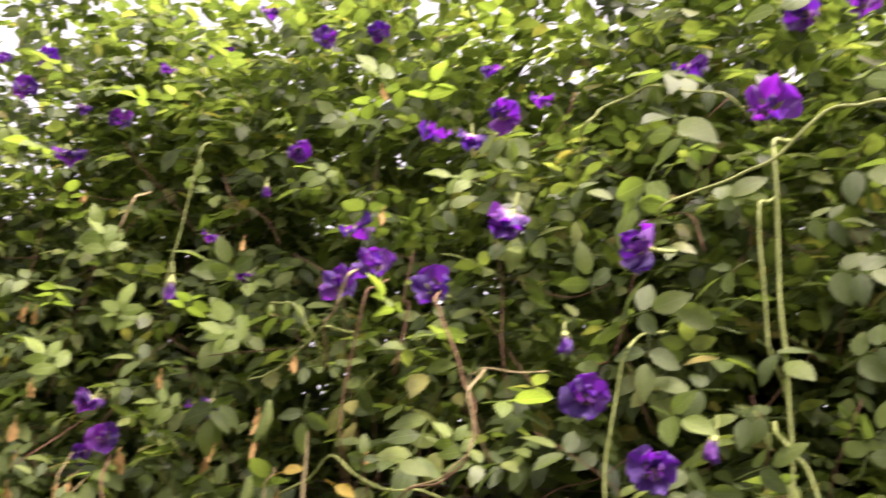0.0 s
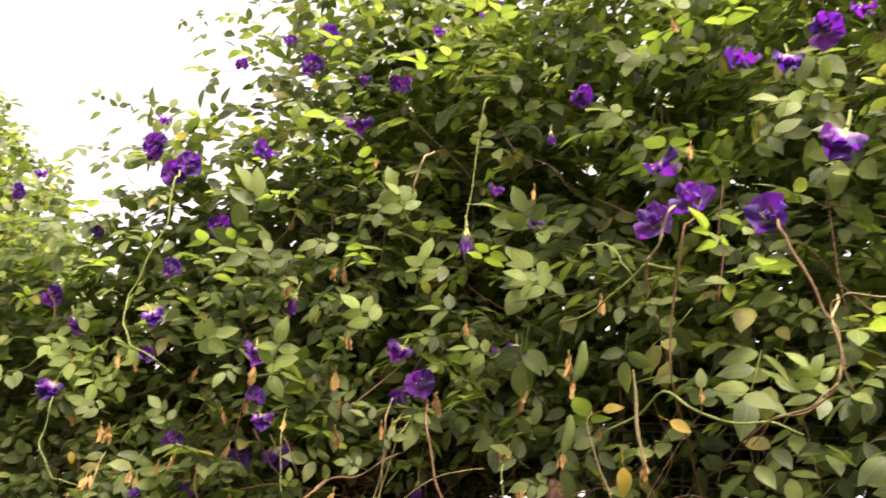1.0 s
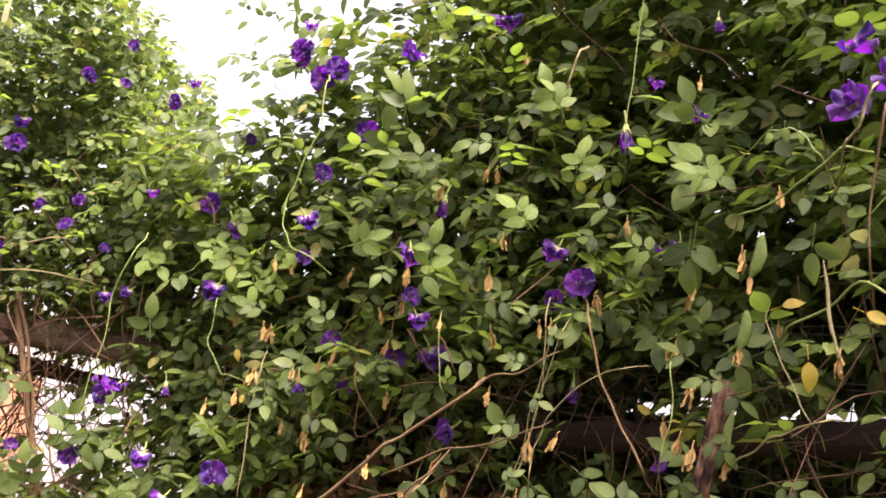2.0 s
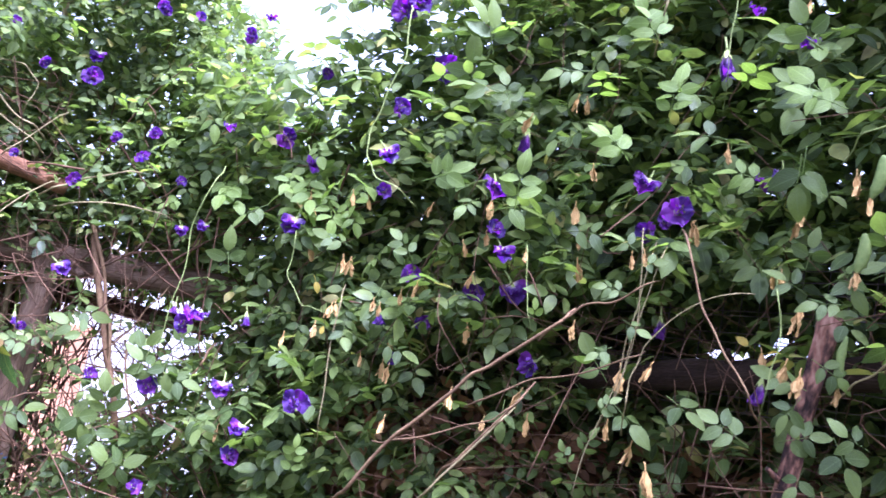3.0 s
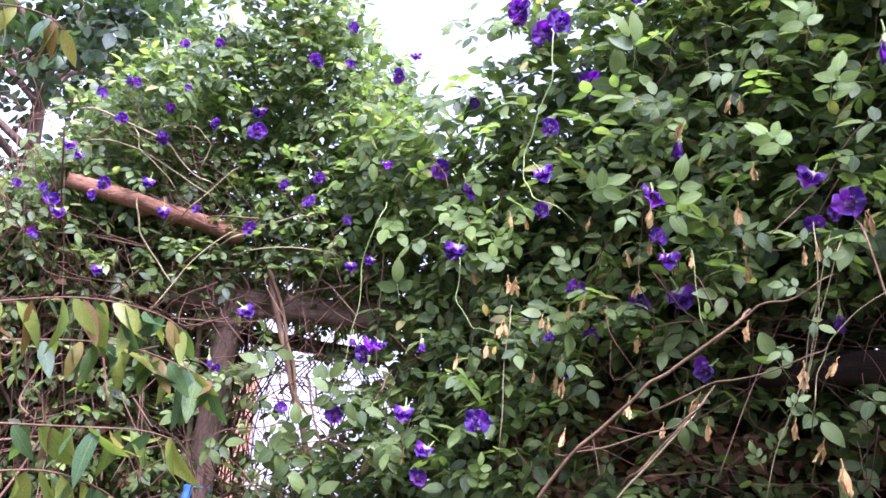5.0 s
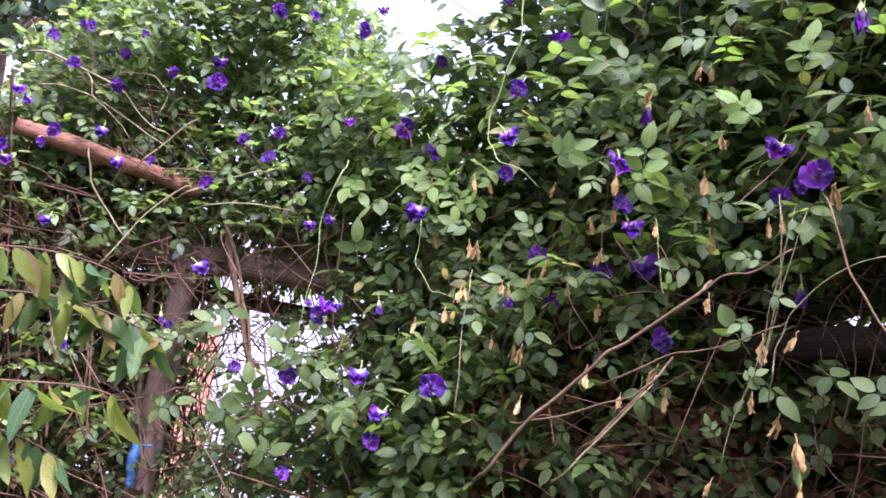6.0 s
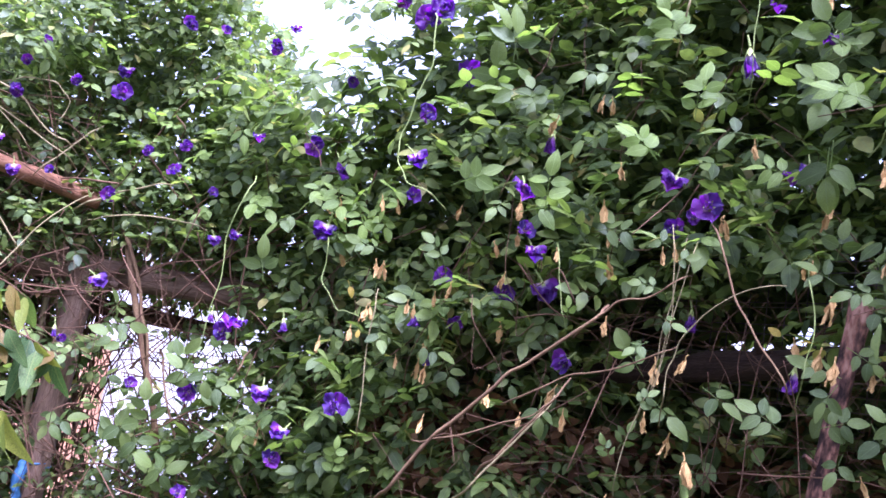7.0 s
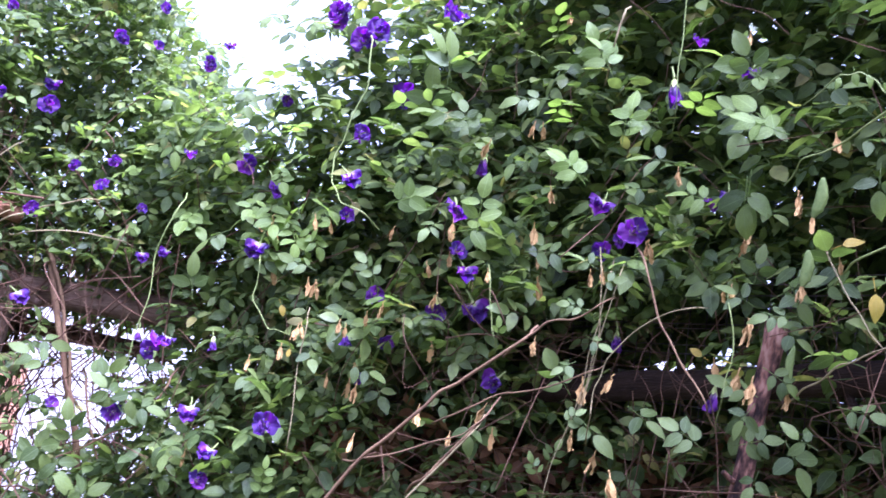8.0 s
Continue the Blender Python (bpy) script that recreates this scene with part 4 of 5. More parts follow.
# ---- flowers ----
def petal_mesh(width, ruffle, cup, seed, pale=1.0):
    r = np.random.default_rng(seed)
    prof = [(0.0, 0.10), (0.15, 0.22), (0.35, 0.42), (0.58, 0.56), (0.78, 0.58), (0.92, 0.46), (1.0, 0.26)]
    v, u, t = [], [], []
    cols = 7
    ph = r.uniform(0, 6)
    for a, w in prof:
        for k in range(cols):
            s = 2 * k / (cols - 1) - 1
            x = s * w * width
            y = a * (1 - 0.10 * s * s)
            z = cup * a * a + ruffle * a * a * math.sin(4.2 * s + ph) + ruffle * 0.5 * a ** 3 * math.sin(9 * s + 2 * ph) + 0.10 * s * s * a
            v.append((x, y, z))
            u.append((0.5 + s / 2, a * pale))
    for i in range(len(prof) - 1):
        for k in range(cols - 1):
            a = i * cols + k
            t += [(a, a + 1, a + cols + 1), (a, a + cols + 1, a + cols)]
    return tri_mesh("petal", v, t, u)


def calyx_mesh(length):
    h = Heap()
    for k in range(5):
        v, t, u = blade([(0, 0.06), (0.3, 0.15), (0.7, 0.10), (1, 0)], 0.5, -0.1)
        f = np.array(Matrix.Rotation(2 * math.pi * k / 5, 3, "Z") @ Matrix.Rotation(radians(62), 3, "X"))
        h.add(v * length @ f.T + np.array((0, 0, -0.35 * length)), t, u)
    return h.mesh("calyx")


PETALS_OPEN = [petal_mesh(0.95, 0.22, 0.12, 1), petal_mesh(0.8, 0.26, 0.3, 2), petal_mesh(0.7, 0.22, 0.5, 3), petal_mesh(1.05, 0.18, 0.0, 4)]
PETALS_NOD = [petal_mesh(0.8, 0.18, 0.12, 5, 0.55), petal_mesh(0.75, 0.22, 0.3, 6, 0.6), petal_mesh(0.65, 0.2, 0.35, 7, 0.5), petal_mesh(0.8, 0.2, 0.1, 8, 0.75)]
CALYX_MESH = calyx_mesh(0.55)
STALK_MESH = tri_mesh("stalk", *tube([(0.07, 0.03, -0.63), (0.03, 0.01, -0.41), (0, 0, -0.16)], 0.03, 5, 1.6))


def flower_model(kind, seed):
    """A double violet flower of width 1, facing +z, hung on a short stalk: open (o), nodding from the side (s) or still furled (b)."""
    r = np.random.default_rng(seed)
    root = new("flower")
    if kind == "o":
        ring = [(k * 72 + r.uniform(-14, 14), r.uniform(8, 32), r.uniform(0.46, 0.56), 0.0) for k in range(5)]
        ring += [(k * 120 + 30 + r.uniform(-20, 20), r.uniform(48, 70), r.uniform(0.28, 0.38), 0.05) for k in range(3)]
    elif kind == "s":
        ring = [(0, 10, 0.85, 0), (48 + r.uniform(-10, 10), 22, 0.68, 0), (-48 + r.uniform(-10, 10), 22, 0.68, 0), (18, 34, 0.58, 0.03), (-22, 38, 0.52, 0.05)]
    else:
        ring = [(k * 90 + r.uniform(-15, 15), r.uniform(76, 84), r.uniform(0.75, 0.95), 0) for k in range(4)]
    for ang, lift, size, up in ring:
        p = part("petal", (PETALS_OPEN if kind == "o" else PETALS_NOD)[r.integers(4)], PETAL, root)
        p.matrix_basis = Matrix.Rotation(radians(ang), 4, "Z") @ Matrix.Translation((0, 0.02, up)) @ Matrix.Rotation(radians(lift), 4, "X") @ Matrix.Diagonal((size * (0.55 if kind == "b" else 1), size, size, 1))
    c = part("calyx", CALYX_MESH, CALYX, root, "pale yellow-green calyx")
    part("stalk", STALK_MESH, STEM_GREEN, c, "thin green stalk")
    if kind == "s":
        c.matrix_basis = Matrix.Translation((0, 0.05, 0)) @ Matrix.Rotation(radians(-75), 4, "X")
    return root


MODELS = {k: [flower_model(k, 10 * i + ord(k)) for i in range(4)] for k in "osb"}
USED = set()
LABELS = {"o": "open violet-blue ruffled double flower with a pale throat", "s": "nodding violet flower with a creamy yellow base",
          "b": "furled violet flower bud on a pale green calyx"}
turns = np.random.default_rng(3)


def flower(kind, x, y, z, size):
    """Places a flower that looks out from the hedge, turned and nodding a little by chance."""
    size *= 1.0 if x > -1.4 else 0.86
    model = MODELS[kind][turns.integers(4)]
    out = Vector((-0.27 - x, -0.05 - y, 0)).normalized()
    if kind == "o":
        face = out + Vector((turns.normal(0, 0.35), turns.normal(0, 0.35), turns.normal(0.05, 0.3)))
    elif kind == "s":
        face = out + Vector((turns.normal(0, 0.4), turns.normal(0, 0.3), turns.normal(0.25, 0.25)))
    else:
        face = Vector((turns.normal(0, 0.2), turns.normal(0, 0.2), -1.0)) + out * 0.15
    q = face.to_track_quat("Z", "Y").to_matrix().to_4x4()
    spin = turns.uniform(0, 6.28)
    if kind == "s":
        low = q.to_3x3().inverted() @ Vector((0, 0, -1))
        spin = math.atan2(-low.x, low.y) + turns.normal(0, 0.35)
    m = Matrix.Translation((x, y, z)) @ q @ Matrix.Rotation(spin, 4, "Z")
    if id(model) in USED:
        model = copy_thing(model, m)
        model.scale = (size,) * 3
    else:
        USED.add(id(model))
        model.matrix_basis = m
        model.scale = (size,) * 3
    return tagged(model, LABELS[kind], "flower", "violet flowers on the vine")


flower("o", 0.107, 0.749, 1.917, 0.049)
flower("o", 0.067, 0.775, 1.786, 0.046)
flower("o", 0.131, 0.805, 1.737, 0.047)
flower("b", 0.183, 0.814, 1.776, 0.031)
flower("o", 0.214, 0.753, 2.068, 0.055)
flower("s", 0.172, 0.920, 2.226, 0.041)
flower("o", 0.284, 0.834, 2.249, 0.047)
flower("o", 0.333, 0.813, 2.249, 0.040)
flower("o", -0.031, 0.835, 2.086, 0.040)
flower("s", -0.062, 0.864, 2.076, 0.030)
flower("s", -0.105, 0.909, 2.096, 0.037)
flower("s", 0.009, 0.875, 2.136, 0.026)
flower("s", -0.012, 0.827, 1.974, 0.041)
flower("b", 0.046, 0.800, 1.848, 0.026)
flower("o", -0.314, 1.149, 2.375, 0.040)
flower("o", -0.210, 1.038, 2.319, 0.036)
flower("s", -0.438, 1.216, 2.469, 0.031)
flower("o", -0.487, 1.237, 2.391, 0.026)
flower("s", -0.046, 0.907, 2.189, 0.026)
flower("o", -0.183, 0.933, 1.914, 0.044)
flower("o", -0.143, 0.890, 1.922, 0.050)
flower("o", -0.072, 0.811, 1.879, 0.045)
flower("s", -0.192, 0.975, 2.000, 0.041)
flower("o", -0.323, 1.156, 2.190, 0.038)
flower("s", -0.374, 1.231, 2.021, 0.031)
flower("o", -0.647, 1.277, 2.270, 0.043)
flower("s", -0.725, 1.291, 2.213, 0.049)
flower("o", -0.818, 1.296, 2.386, 0.042)
flower("o", -0.839, 1.297, 2.323, 0.047)
flower("o", -0.893, 1.300, 2.378, 0.028)
flower("o", -0.989, 1.310, 2.338, 0.028)
flower("s", -1.136, 1.315, 2.231, 0.029)
flower("o", -1.135, 1.313, 2.178, 0.044)
flower("o", -1.057, 1.289, 2.103, 0.055)
flower("s", -0.882, 1.298, 2.153, 0.046)
flower("o", -0.552, 1.305, 1.766, 0.026)
flower("s", -0.414, 1.252, 1.822, 0.033)
flower("b", -0.362, 1.178, 2.140, 0.026)
flower("s", -0.757, 1.338, 2.327, 0.026)
flower("s", -0.586, 1.266, 2.372, 0.026)
flower("s", -0.503, 1.241, 2.386, 0.026)
flower("s", -0.461, 1.271, 2.089, 0.026)
flower("s", -1.361, 1.297, 2.105, 0.026)
flower("o", -0.515, 1.219, 1.763, 0.044)
flower("o", -1.443, 1.285, 1.369, 0.049)
flower("o", -1.325, 1.207, 1.490, 0.038)
flower("s", -1.299, 1.209, 1.510, 0.042)
flower("o", -1.090, 1.247, 1.397, 0.049)
flower("s", -1.269, 1.277, 1.402, 0.038)
flower("s", -1.211, 1.283, 1.337, 0.034)
flower("o", -1.228, 1.281, 1.282, 0.038)
flower("o", -1.425, 1.289, 1.184, 0.035)
flower("o", -1.568, 1.257, 1.363, 0.034)
flower("s", -1.672, 1.214, 1.560, 0.039)
flower("o", -1.692, 1.218, 1.726, 0.038)
flower("o", -1.477, 1.277, 1.755, 0.029)
flower("s", -1.403, 1.290, 1.879, 0.031)
flower("o", -1.552, 1.259, 1.845, 0.032)
flower("o", -1.627, 1.238, 1.826, 0.030)
flower("o", -1.562, 1.258, 1.788, 0.043)
flower("o", -1.706, 1.214, 1.941, 0.053)
flower("o", -1.761, 1.135, 1.941, 0.034)
flower("o", -1.812, 1.057, 1.887, 0.029)
flower("s", -1.817, 1.045, 1.798, 0.031)
flower("o", -1.808, 1.058, 1.951, 0.029)
flower("o", -1.591, 1.249, 2.098, 0.031)
flower("o", -1.516, 1.270, 2.092, 0.028)
flower("o", -1.397, 1.294, 2.058, 0.026)
flower("s", -1.743, 1.246, 2.007, 0.038)
flower("s", -1.212, 1.312, 1.833, 0.039)
flower("o", -1.245, 1.350, 2.013, 0.028)
flower("s", -1.052, 1.305, 1.853, 0.039)
flower("o", -1.075, 1.358, 1.946, 0.043)
flower("o", -1.019, 1.397, 2.044, 0.055)
flower("o", -1.321, 1.364, 1.882, 0.046)
flower("o", -1.046, 1.314, 1.779, 0.031)
flower("s", -1.215, 1.312, 1.716, 0.043)
flower("s", -1.435, 1.330, 1.687, 0.029)
flower("s", -1.489, 1.319, 1.676, 0.029)
flower("b", -1.427, 1.287, 1.525, 0.026)
flower("o", -0.985, 1.354, 1.643, 0.040)
flower("b", -1.007, 1.312, 1.573, 0.030)
flower("b", -1.224, 1.242, 1.527, 0.026)
flower("o", -1.010, 1.396, 1.497, 0.026)
flower("s", -0.813, 1.398, 1.658, 0.047)
flower("o", -0.897, 1.435, 1.632, 0.043)
flower("s", -0.830, 1.296, 1.804, 0.045)
flower("o", -0.818, 1.297, 1.727, 0.034)
flower("s", -0.800, 1.296, 1.700, 0.037)
flower("b", -0.828, 1.388, 1.923, 0.044)
flower("s", -0.586, 1.312, 1.832, 0.040)
flower("o", -0.575, 1.309, 1.751, 0.036)
flower("b", -0.556, 1.399, 1.633, 0.037)
flower("o", -0.745, 1.382, 1.532, 0.045)
flower("b", -0.386, 1.286, 1.555, 0.038)
flower("b", -0.482, 1.224, 1.998, 0.043)
flower("o", -0.974, 1.421, 1.571, 0.034)
flower("o", -1.795, 1.082, 2.001, 0.026)
flower("o", -1.846, 0.995, 1.990, 0.026)
flower("o", -1.850, 0.982, 1.906, 0.026)
flower("o", -1.764, 1.133, 1.751, 0.026)
flower("s", -1.800, 1.077, 1.745, 0.031)
flower("o", -1.717, 1.200, 1.432, 0.026)
flower("s", -0.389, 1.240, 1.835, 0.032)
flower("o", -1.897, 0.886, 1.716, 0.043)
flower("o", -1.906, 0.862, 1.645, 0.031)
flower("o", -1.918, 0.825, 1.736, 0.026)
flower("o", -1.906, 0.871, 1.740, 0.026)
flower("s", -1.934, 0.924, 1.850, 0.032)
flower("o", -1.858, 0.967, 1.772, 0.034)
flower("s", -1.849, 0.988, 1.604, 0.031)
flower("o", -1.867, 0.953, 1.743, 0.026)
flower("b", -1.725, 1.189, 1.452, 0.031)
flower("b", -1.773, 1.019, 1.385, 0.032)
flower("o", -1.792, 1.086, 1.261, 0.026)
flower("o", -1.846, 0.993, 1.142, 0.034)
flower("o", -1.805, 1.065, 2.095, 0.028)
flower("o", -1.768, 1.124, 2.115, 0.030)
flower("o", -1.811, 1.054, 1.890, 0.029)
flower("o", -1.851, 0.979, 1.910, 0.032)
flower("o", -1.850, 0.989, 1.991, 0.027)
flower("o", -1.873, 0.940, 1.952, 0.027)
flower("o", -1.035, 1.288, 2.118, 0.055)
flower("o", -1.139, 1.314, 2.163, 0.046)
flower("o", -1.593, 1.247, 2.105, 0.034)
flower("o", -1.519, 1.267, 2.173, 0.029)
flower("o", -1.398, 1.291, 2.067, 0.026)
flower("s", -1.937, 0.923, 1.710, 0.034)
flower("s", -1.882, 0.919, 1.823, 0.026)



# ---- withered flowers and pods ----
def dried_mesh(seed):
    """A withered hanging corolla of length 1: crumpled, narrow, torn at the end."""
    r = np.random.default_rng(seed)
    h = Heap()
    h.add(*tube([(0, 0, 0.35), (r.normal(0, 0.05), 0, 0.15), (0, 0, 0)], 0.035, 5, 1.0))
    for k in range(4):
        v, t, u = blade([(0, 0.04), (0.2, 0.11), (0.45, 0.14), (0.7, 0.09), (0.85, 0.13), (1, 0.03)], r.uniform(-0.8, 1.2), r.uniform(-0.15, 0.2), 0.05)
        f = np.array(Matrix.Rotation(radians(90 * k + r.uniform(-30, 30)), 3, "Z") @ Matrix.Rotation(radians(-90 + r.uniform(2, 14)), 3, "X"))
        h.add(v * np.array((1, r.uniform(0.7, 1.05), 1)) @ f.T, t, u)
    return h.mesh("dried_flower")


DRIED = [dried_mesh(k) for k in range(5)]


def dried_flower(x, y, z, size):
    ob = part("dried_flower", DRIED[turns.integers(5)], DRY)
    ob.matrix_basis = pose(x, y, z, turns.normal(0, 12), turns.normal(0, 12), turns.uniform(0, 360)) @ Matrix.Scale(size, 4)
    return tagged(ob, "withered tan-brown flower hanging on the vine", "dried flower", "withered flowers")


def pod(points, mat, width):
    """A flat hanging seed pod with a pointed end."""
    v, t, u = tube(points, width, 8, 0.85)
    ends = np.array([points[0], points[-1]])
    flat = np.interp(u[:, 1], (0, 0.12, 0.4, 0.7, 0.95), (0.25, 0.6, 1.0, 0.95, 0.2))
    middle = ends[0] + (ends[1] - ends[0]) * u[:, 1:2]
    flat = flat * (1 + 0.10 * np.sin(u[:, 1] * 40))
    inside = np.linalg.norm(v - middle, axis=1) < 3 * width
    out = np.array((-0.27 - v[0][0], -v[0][1], 0.0))
    out /= np.linalg.norm(out)
    off = (v - middle) * flat[:, None]
    off -= 0.6 * (off @ out)[:, None] * out
    v = np.where(inside[:, None], middle + off, v)
    ob = part("seed_pod", tri_mesh("seed_pod", v, t, u), mat)
    tip = part("withered_tip", DRIED[turns.integers(5)], DRY, ob, "tan withered tip")
    tip.matrix_basis = Matrix.Translation(Vector(points[-1]) + Vector((0, 0, 0.004))) @ Matrix.Scale(0.022, 4)
    return tagged(ob, "dry tan seed pod hanging on the vine" if mat is POD_DRY else "slender green seed pod hanging on the vine", "seed pod", "seed pods")


dried_flower(-0.342, 1.157, 1.634, 0.028)
dried_flower(-0.349, 1.159, 1.569, 0.031)
dried_flower(-0.378, 1.175, 1.681, 0.020)
dried_flower(-0.352, 1.164, 1.762, 0.025)
dried_flower(-0.294, 1.127, 1.802, 0.026)
dried_flower(-0.570, 1.255, 1.536, 0.034)
dried_flower(-0.525, 1.239, 1.547, 0.026)
dried_flower(-0.577, 1.255, 1.459, 0.024)
dried_flower(-0.579, 1.254, 1.702, 0.021)
dried_flower(-0.838, 1.287, 1.462, 0.026)
dried_flower(-0.708, 1.277, 1.945, 0.022)
dried_flower(-0.664, 1.274, 1.834, 0.022)
dried_flower(-0.255, 1.093, 1.871, 0.023)
dried_flower(-0.460, 1.215, 1.856, 0.024)
dried_flower(-1.099, 1.307, 1.569, 0.026)
dried_flower(-0.495, 1.229, 1.746, 0.023)
dried_flower(-0.839, 1.288, 1.647, 0.024)
dried_flower(-0.538, 1.247, 1.436, 0.028)
dried_flower(-0.289, 1.125, 1.427, 0.022)
dried_flower(-1.018, 1.306, 1.586, 0.021)
dried_flower(-1.094, 1.306, 1.651, 0.026)
dried_flower(-0.786, 1.287, 1.913, 0.028)
dried_flower(-0.291, 1.124, 1.796, 0.023)
dried_flower(-0.355, 1.165, 1.751, 0.025)
dried_flower(-0.490, 1.226, 1.746, 0.027)
dried_flower(-0.560, 1.250, 1.706, 0.022)
dried_flower(-0.367, 1.171, 1.683, 0.021)
dried_flower(-0.154, 0.942, 2.011, 0.018)
dried_flower(-0.187, 0.986, 2.200, 0.020)
dried_flower(-0.692, 1.277, 1.942, 0.022)
dried_flower(-0.376, 1.175, 2.050, 0.018)
dried_flower(-0.826, 1.289, 1.718, 0.022)
dried_flower(-0.337, 1.155, 1.640, 0.020)
dried_flower(-0.862, 1.289, 1.698, 0.022)
dried_flower(-1.093, 1.308, 1.572, 0.024)
dried_flower(-0.965, 1.300, 1.605, 0.021)
dried_flower(-1.080, 1.305, 1.648, 0.026)
dried_flower(-1.003, 1.304, 1.579, 0.022)
dried_flower(-0.672, 1.275, 2.137, 0.019)
dried_flower(-0.128, 0.921, 1.739, 0.015)
dried_flower(-0.241, 1.071, 1.709, 0.016)
dried_flower(-0.767, 1.286, 1.801, 0.020)
dried_flower(-0.963, 1.300, 1.481, 0.027)
dried_flower(-1.126, 1.307, 1.530, 0.024)
dried_flower(-1.277, 1.298, 1.321, 0.025)
dried_flower(-0.952, 1.300, 1.398, 0.025)
dried_flower(-0.838, 1.288, 1.454, 0.022)
dried_flower(-1.077, 1.308, 1.645, 0.024)

withered = np.random.default_rng(12)
for i in range(22):
    x, z = withered.uniform(-1.28, -0.62), withered.uniform(1.40, 1.80)
    s = np.interp(x, FRONT[:, 0], STEPS)
    base, n = front(s)
    p = base + n * (max(bulge(s, z), -0.06) + withered.uniform(0.02, 0.06))
    dried_flower(p[0], p[1], z, withered.uniform(0.020, 0.034))
dried_flower(-0.505, 1.208, 1.410, 0.036)
dried_flower(-0.388, 1.262, 1.590, 0.024)
dried_flower(-0.330, 1.150, 1.560, 0.030)
dried_flower(-0.620, 1.255, 1.335, 0.024)
leaf_at(-0.395, 1.255, 1.592, 0.021, 1, -60, YELLOW)
leaf_at(-0.390, 1.255, 1.588, 0.018, 1, 70, YELLOW)

pod([(-0.267, 1.058, 1.808), (-0.266, 1.058, 1.790), (-0.269, 1.060, 1.773), (-0.275, 1.062, 1.756)], POD, 0.0082)
pod([(-0.277, 1.075, 1.722), (-0.275, 1.075, 1.706), (-0.277, 1.076, 1.690), (-0.281, 1.077, 1.674)], POD, 0.0080)
pod([(-0.284, 1.113, 1.610), (-0.288, 1.112, 1.583), (-0.287, 1.115, 1.546)], POD, 0.0058)
pod([(-0.505, 1.215, 1.408), (-0.505, 1.214, 1.385), (-0.496, 1.213, 1.349)], POD, 0.0060)
pod([(-0.198, 0.962, 1.761), (-0.192, 0.951, 1.732), (-0.187, 0.941, 1.697), (-0.176, 0.921, 1.658)], POD_DRY, 0.0021)


# ---- log frame ----
def log(name, a, b, radius, mat, label, category, bumps=0.10, sides=14, rings=22, seed=0, taper=0.9, sag=0.0, knots=3):
    """A rough round log with knots from a to b, standing as its own object with z along it."""
    r = np.random.default_rng(seed)
    a, b = Vector(a), Vector(b)
    long = (b - a).length
    v, t, u = [], [], []
    for i in range(rings):
        f = i / (rings - 1)
        for k in range(sides):
            ang = 2 * math.pi * k / sides
            q = Vector((math.cos(ang) * 1.3, math.sin(ang) * 1.3, f * long * 9 + seed * 7))
            rr = radius * (1 - (1 - taper) * f) * (1 + bumps * noise.noise(q) * 2 + bumps * 0.6 * noise.noise(q * 3.1))
            v.append((math.cos(ang) * rr + sag * math.sin(math.pi * f), math.sin(ang) * rr, f * long))
            u.append((k / sides, f))
    for i in range(rings - 1):
        for k in range(sides):
            p, q = i * sides + k, i * sides + (k + 1) % sides
            t += [(p, q, q + sides), (p, q + sides, p + sides)]
    for base, z in ((0, 0.0), ((rings - 1) * sides, long)):
        v.append((0, 0, z))
        u.append((0.5, 0.5))
        for k in range(sides):
            p, q = base + k, base + (k + 1) % sides
            t.append((len(v) - 1, q, p) if base == 0 else (len(v) - 1, p, q))
    ob = part(name, tri_mesh(name, v, t, u), mat)
    ob.matrix_basis = Matrix.Translation(a) @ (b - a).to_track_quat("Z", "Y").to_matrix().to_4x4()
    for end, z in (("cut_end", -0.001), ("cut_end", long + 0.001)):
        w = radius * (0.97 if z < 0 else 0.97 * taper)
        disc = [(0, 0, 0)] + [(math.cos(2 * math.pi * k / 16) * w * r.uniform(0.85, 1.0), math.sin(2 * math.pi * k / 16) * w * r.uniform(0.85, 1.0), r.uniform(-0.002, 0.002)) for k in range(16)]
        tris = [(0, 1 + k, 1 + (k + 1) % 16) for k in range(16)]
        face = part(end, tri_mesh(end, disc, tris, [(0.5, 0.5)] * 17), SAWN, ob, "splintered sawn end")
        face.location = (sag * 0, 0, z)
    for k in range(knots):
        f, ang = r.uniform(0.15, 0.9), r.uniform(0, 6.28)
        o = np.array((math.cos(ang) * radius * 0.8, math.sin(ang) * radius * 0.8, f * long))
        d = np.array((math.cos(ang), math.sin(ang), r.uniform(0.2, 0.9))) * radius * r.uniform(0.7, 1.5)
        part("stub", tri_mesh("stub", *tube([o, o + d * 0.6, o + d], radius * 0.3, 7, 0.7, 0.15, r)), mat, ob)
    return tagged(ob, label, category, "log frame")


log("fence_post", (-1.86, 1.28, 0.0), (-1.82, 1.315, 1.60), 0.032, BARK, "weathered grey-brown wooden post in the soil", "post", 0.08, seed=1)
log("crossbeam", (-2.02, 1.22, 1.583), (-1.50, 1.53, 1.578), 0.033, BARK, "dark rough log lying on the wooden post", "beam", 0.10, seed=2)
log("crossbeam", (-2.05, 1.49, 1.515), (-1.64, 1.645, 1.492), 0.019, BARK_PALE, "thin pale pole behind the dark log", "pole", 0.08, seed=3)
log("cut_branch", (-1.77, 1.27, 1.722), (-1.958, 0.948, 1.778), 0.0195, BARK_RED, "sawn reddish-brown branch sloping out of the leaves", "branch", 0.09, seed=4, taper=0.85, sag=0.008)
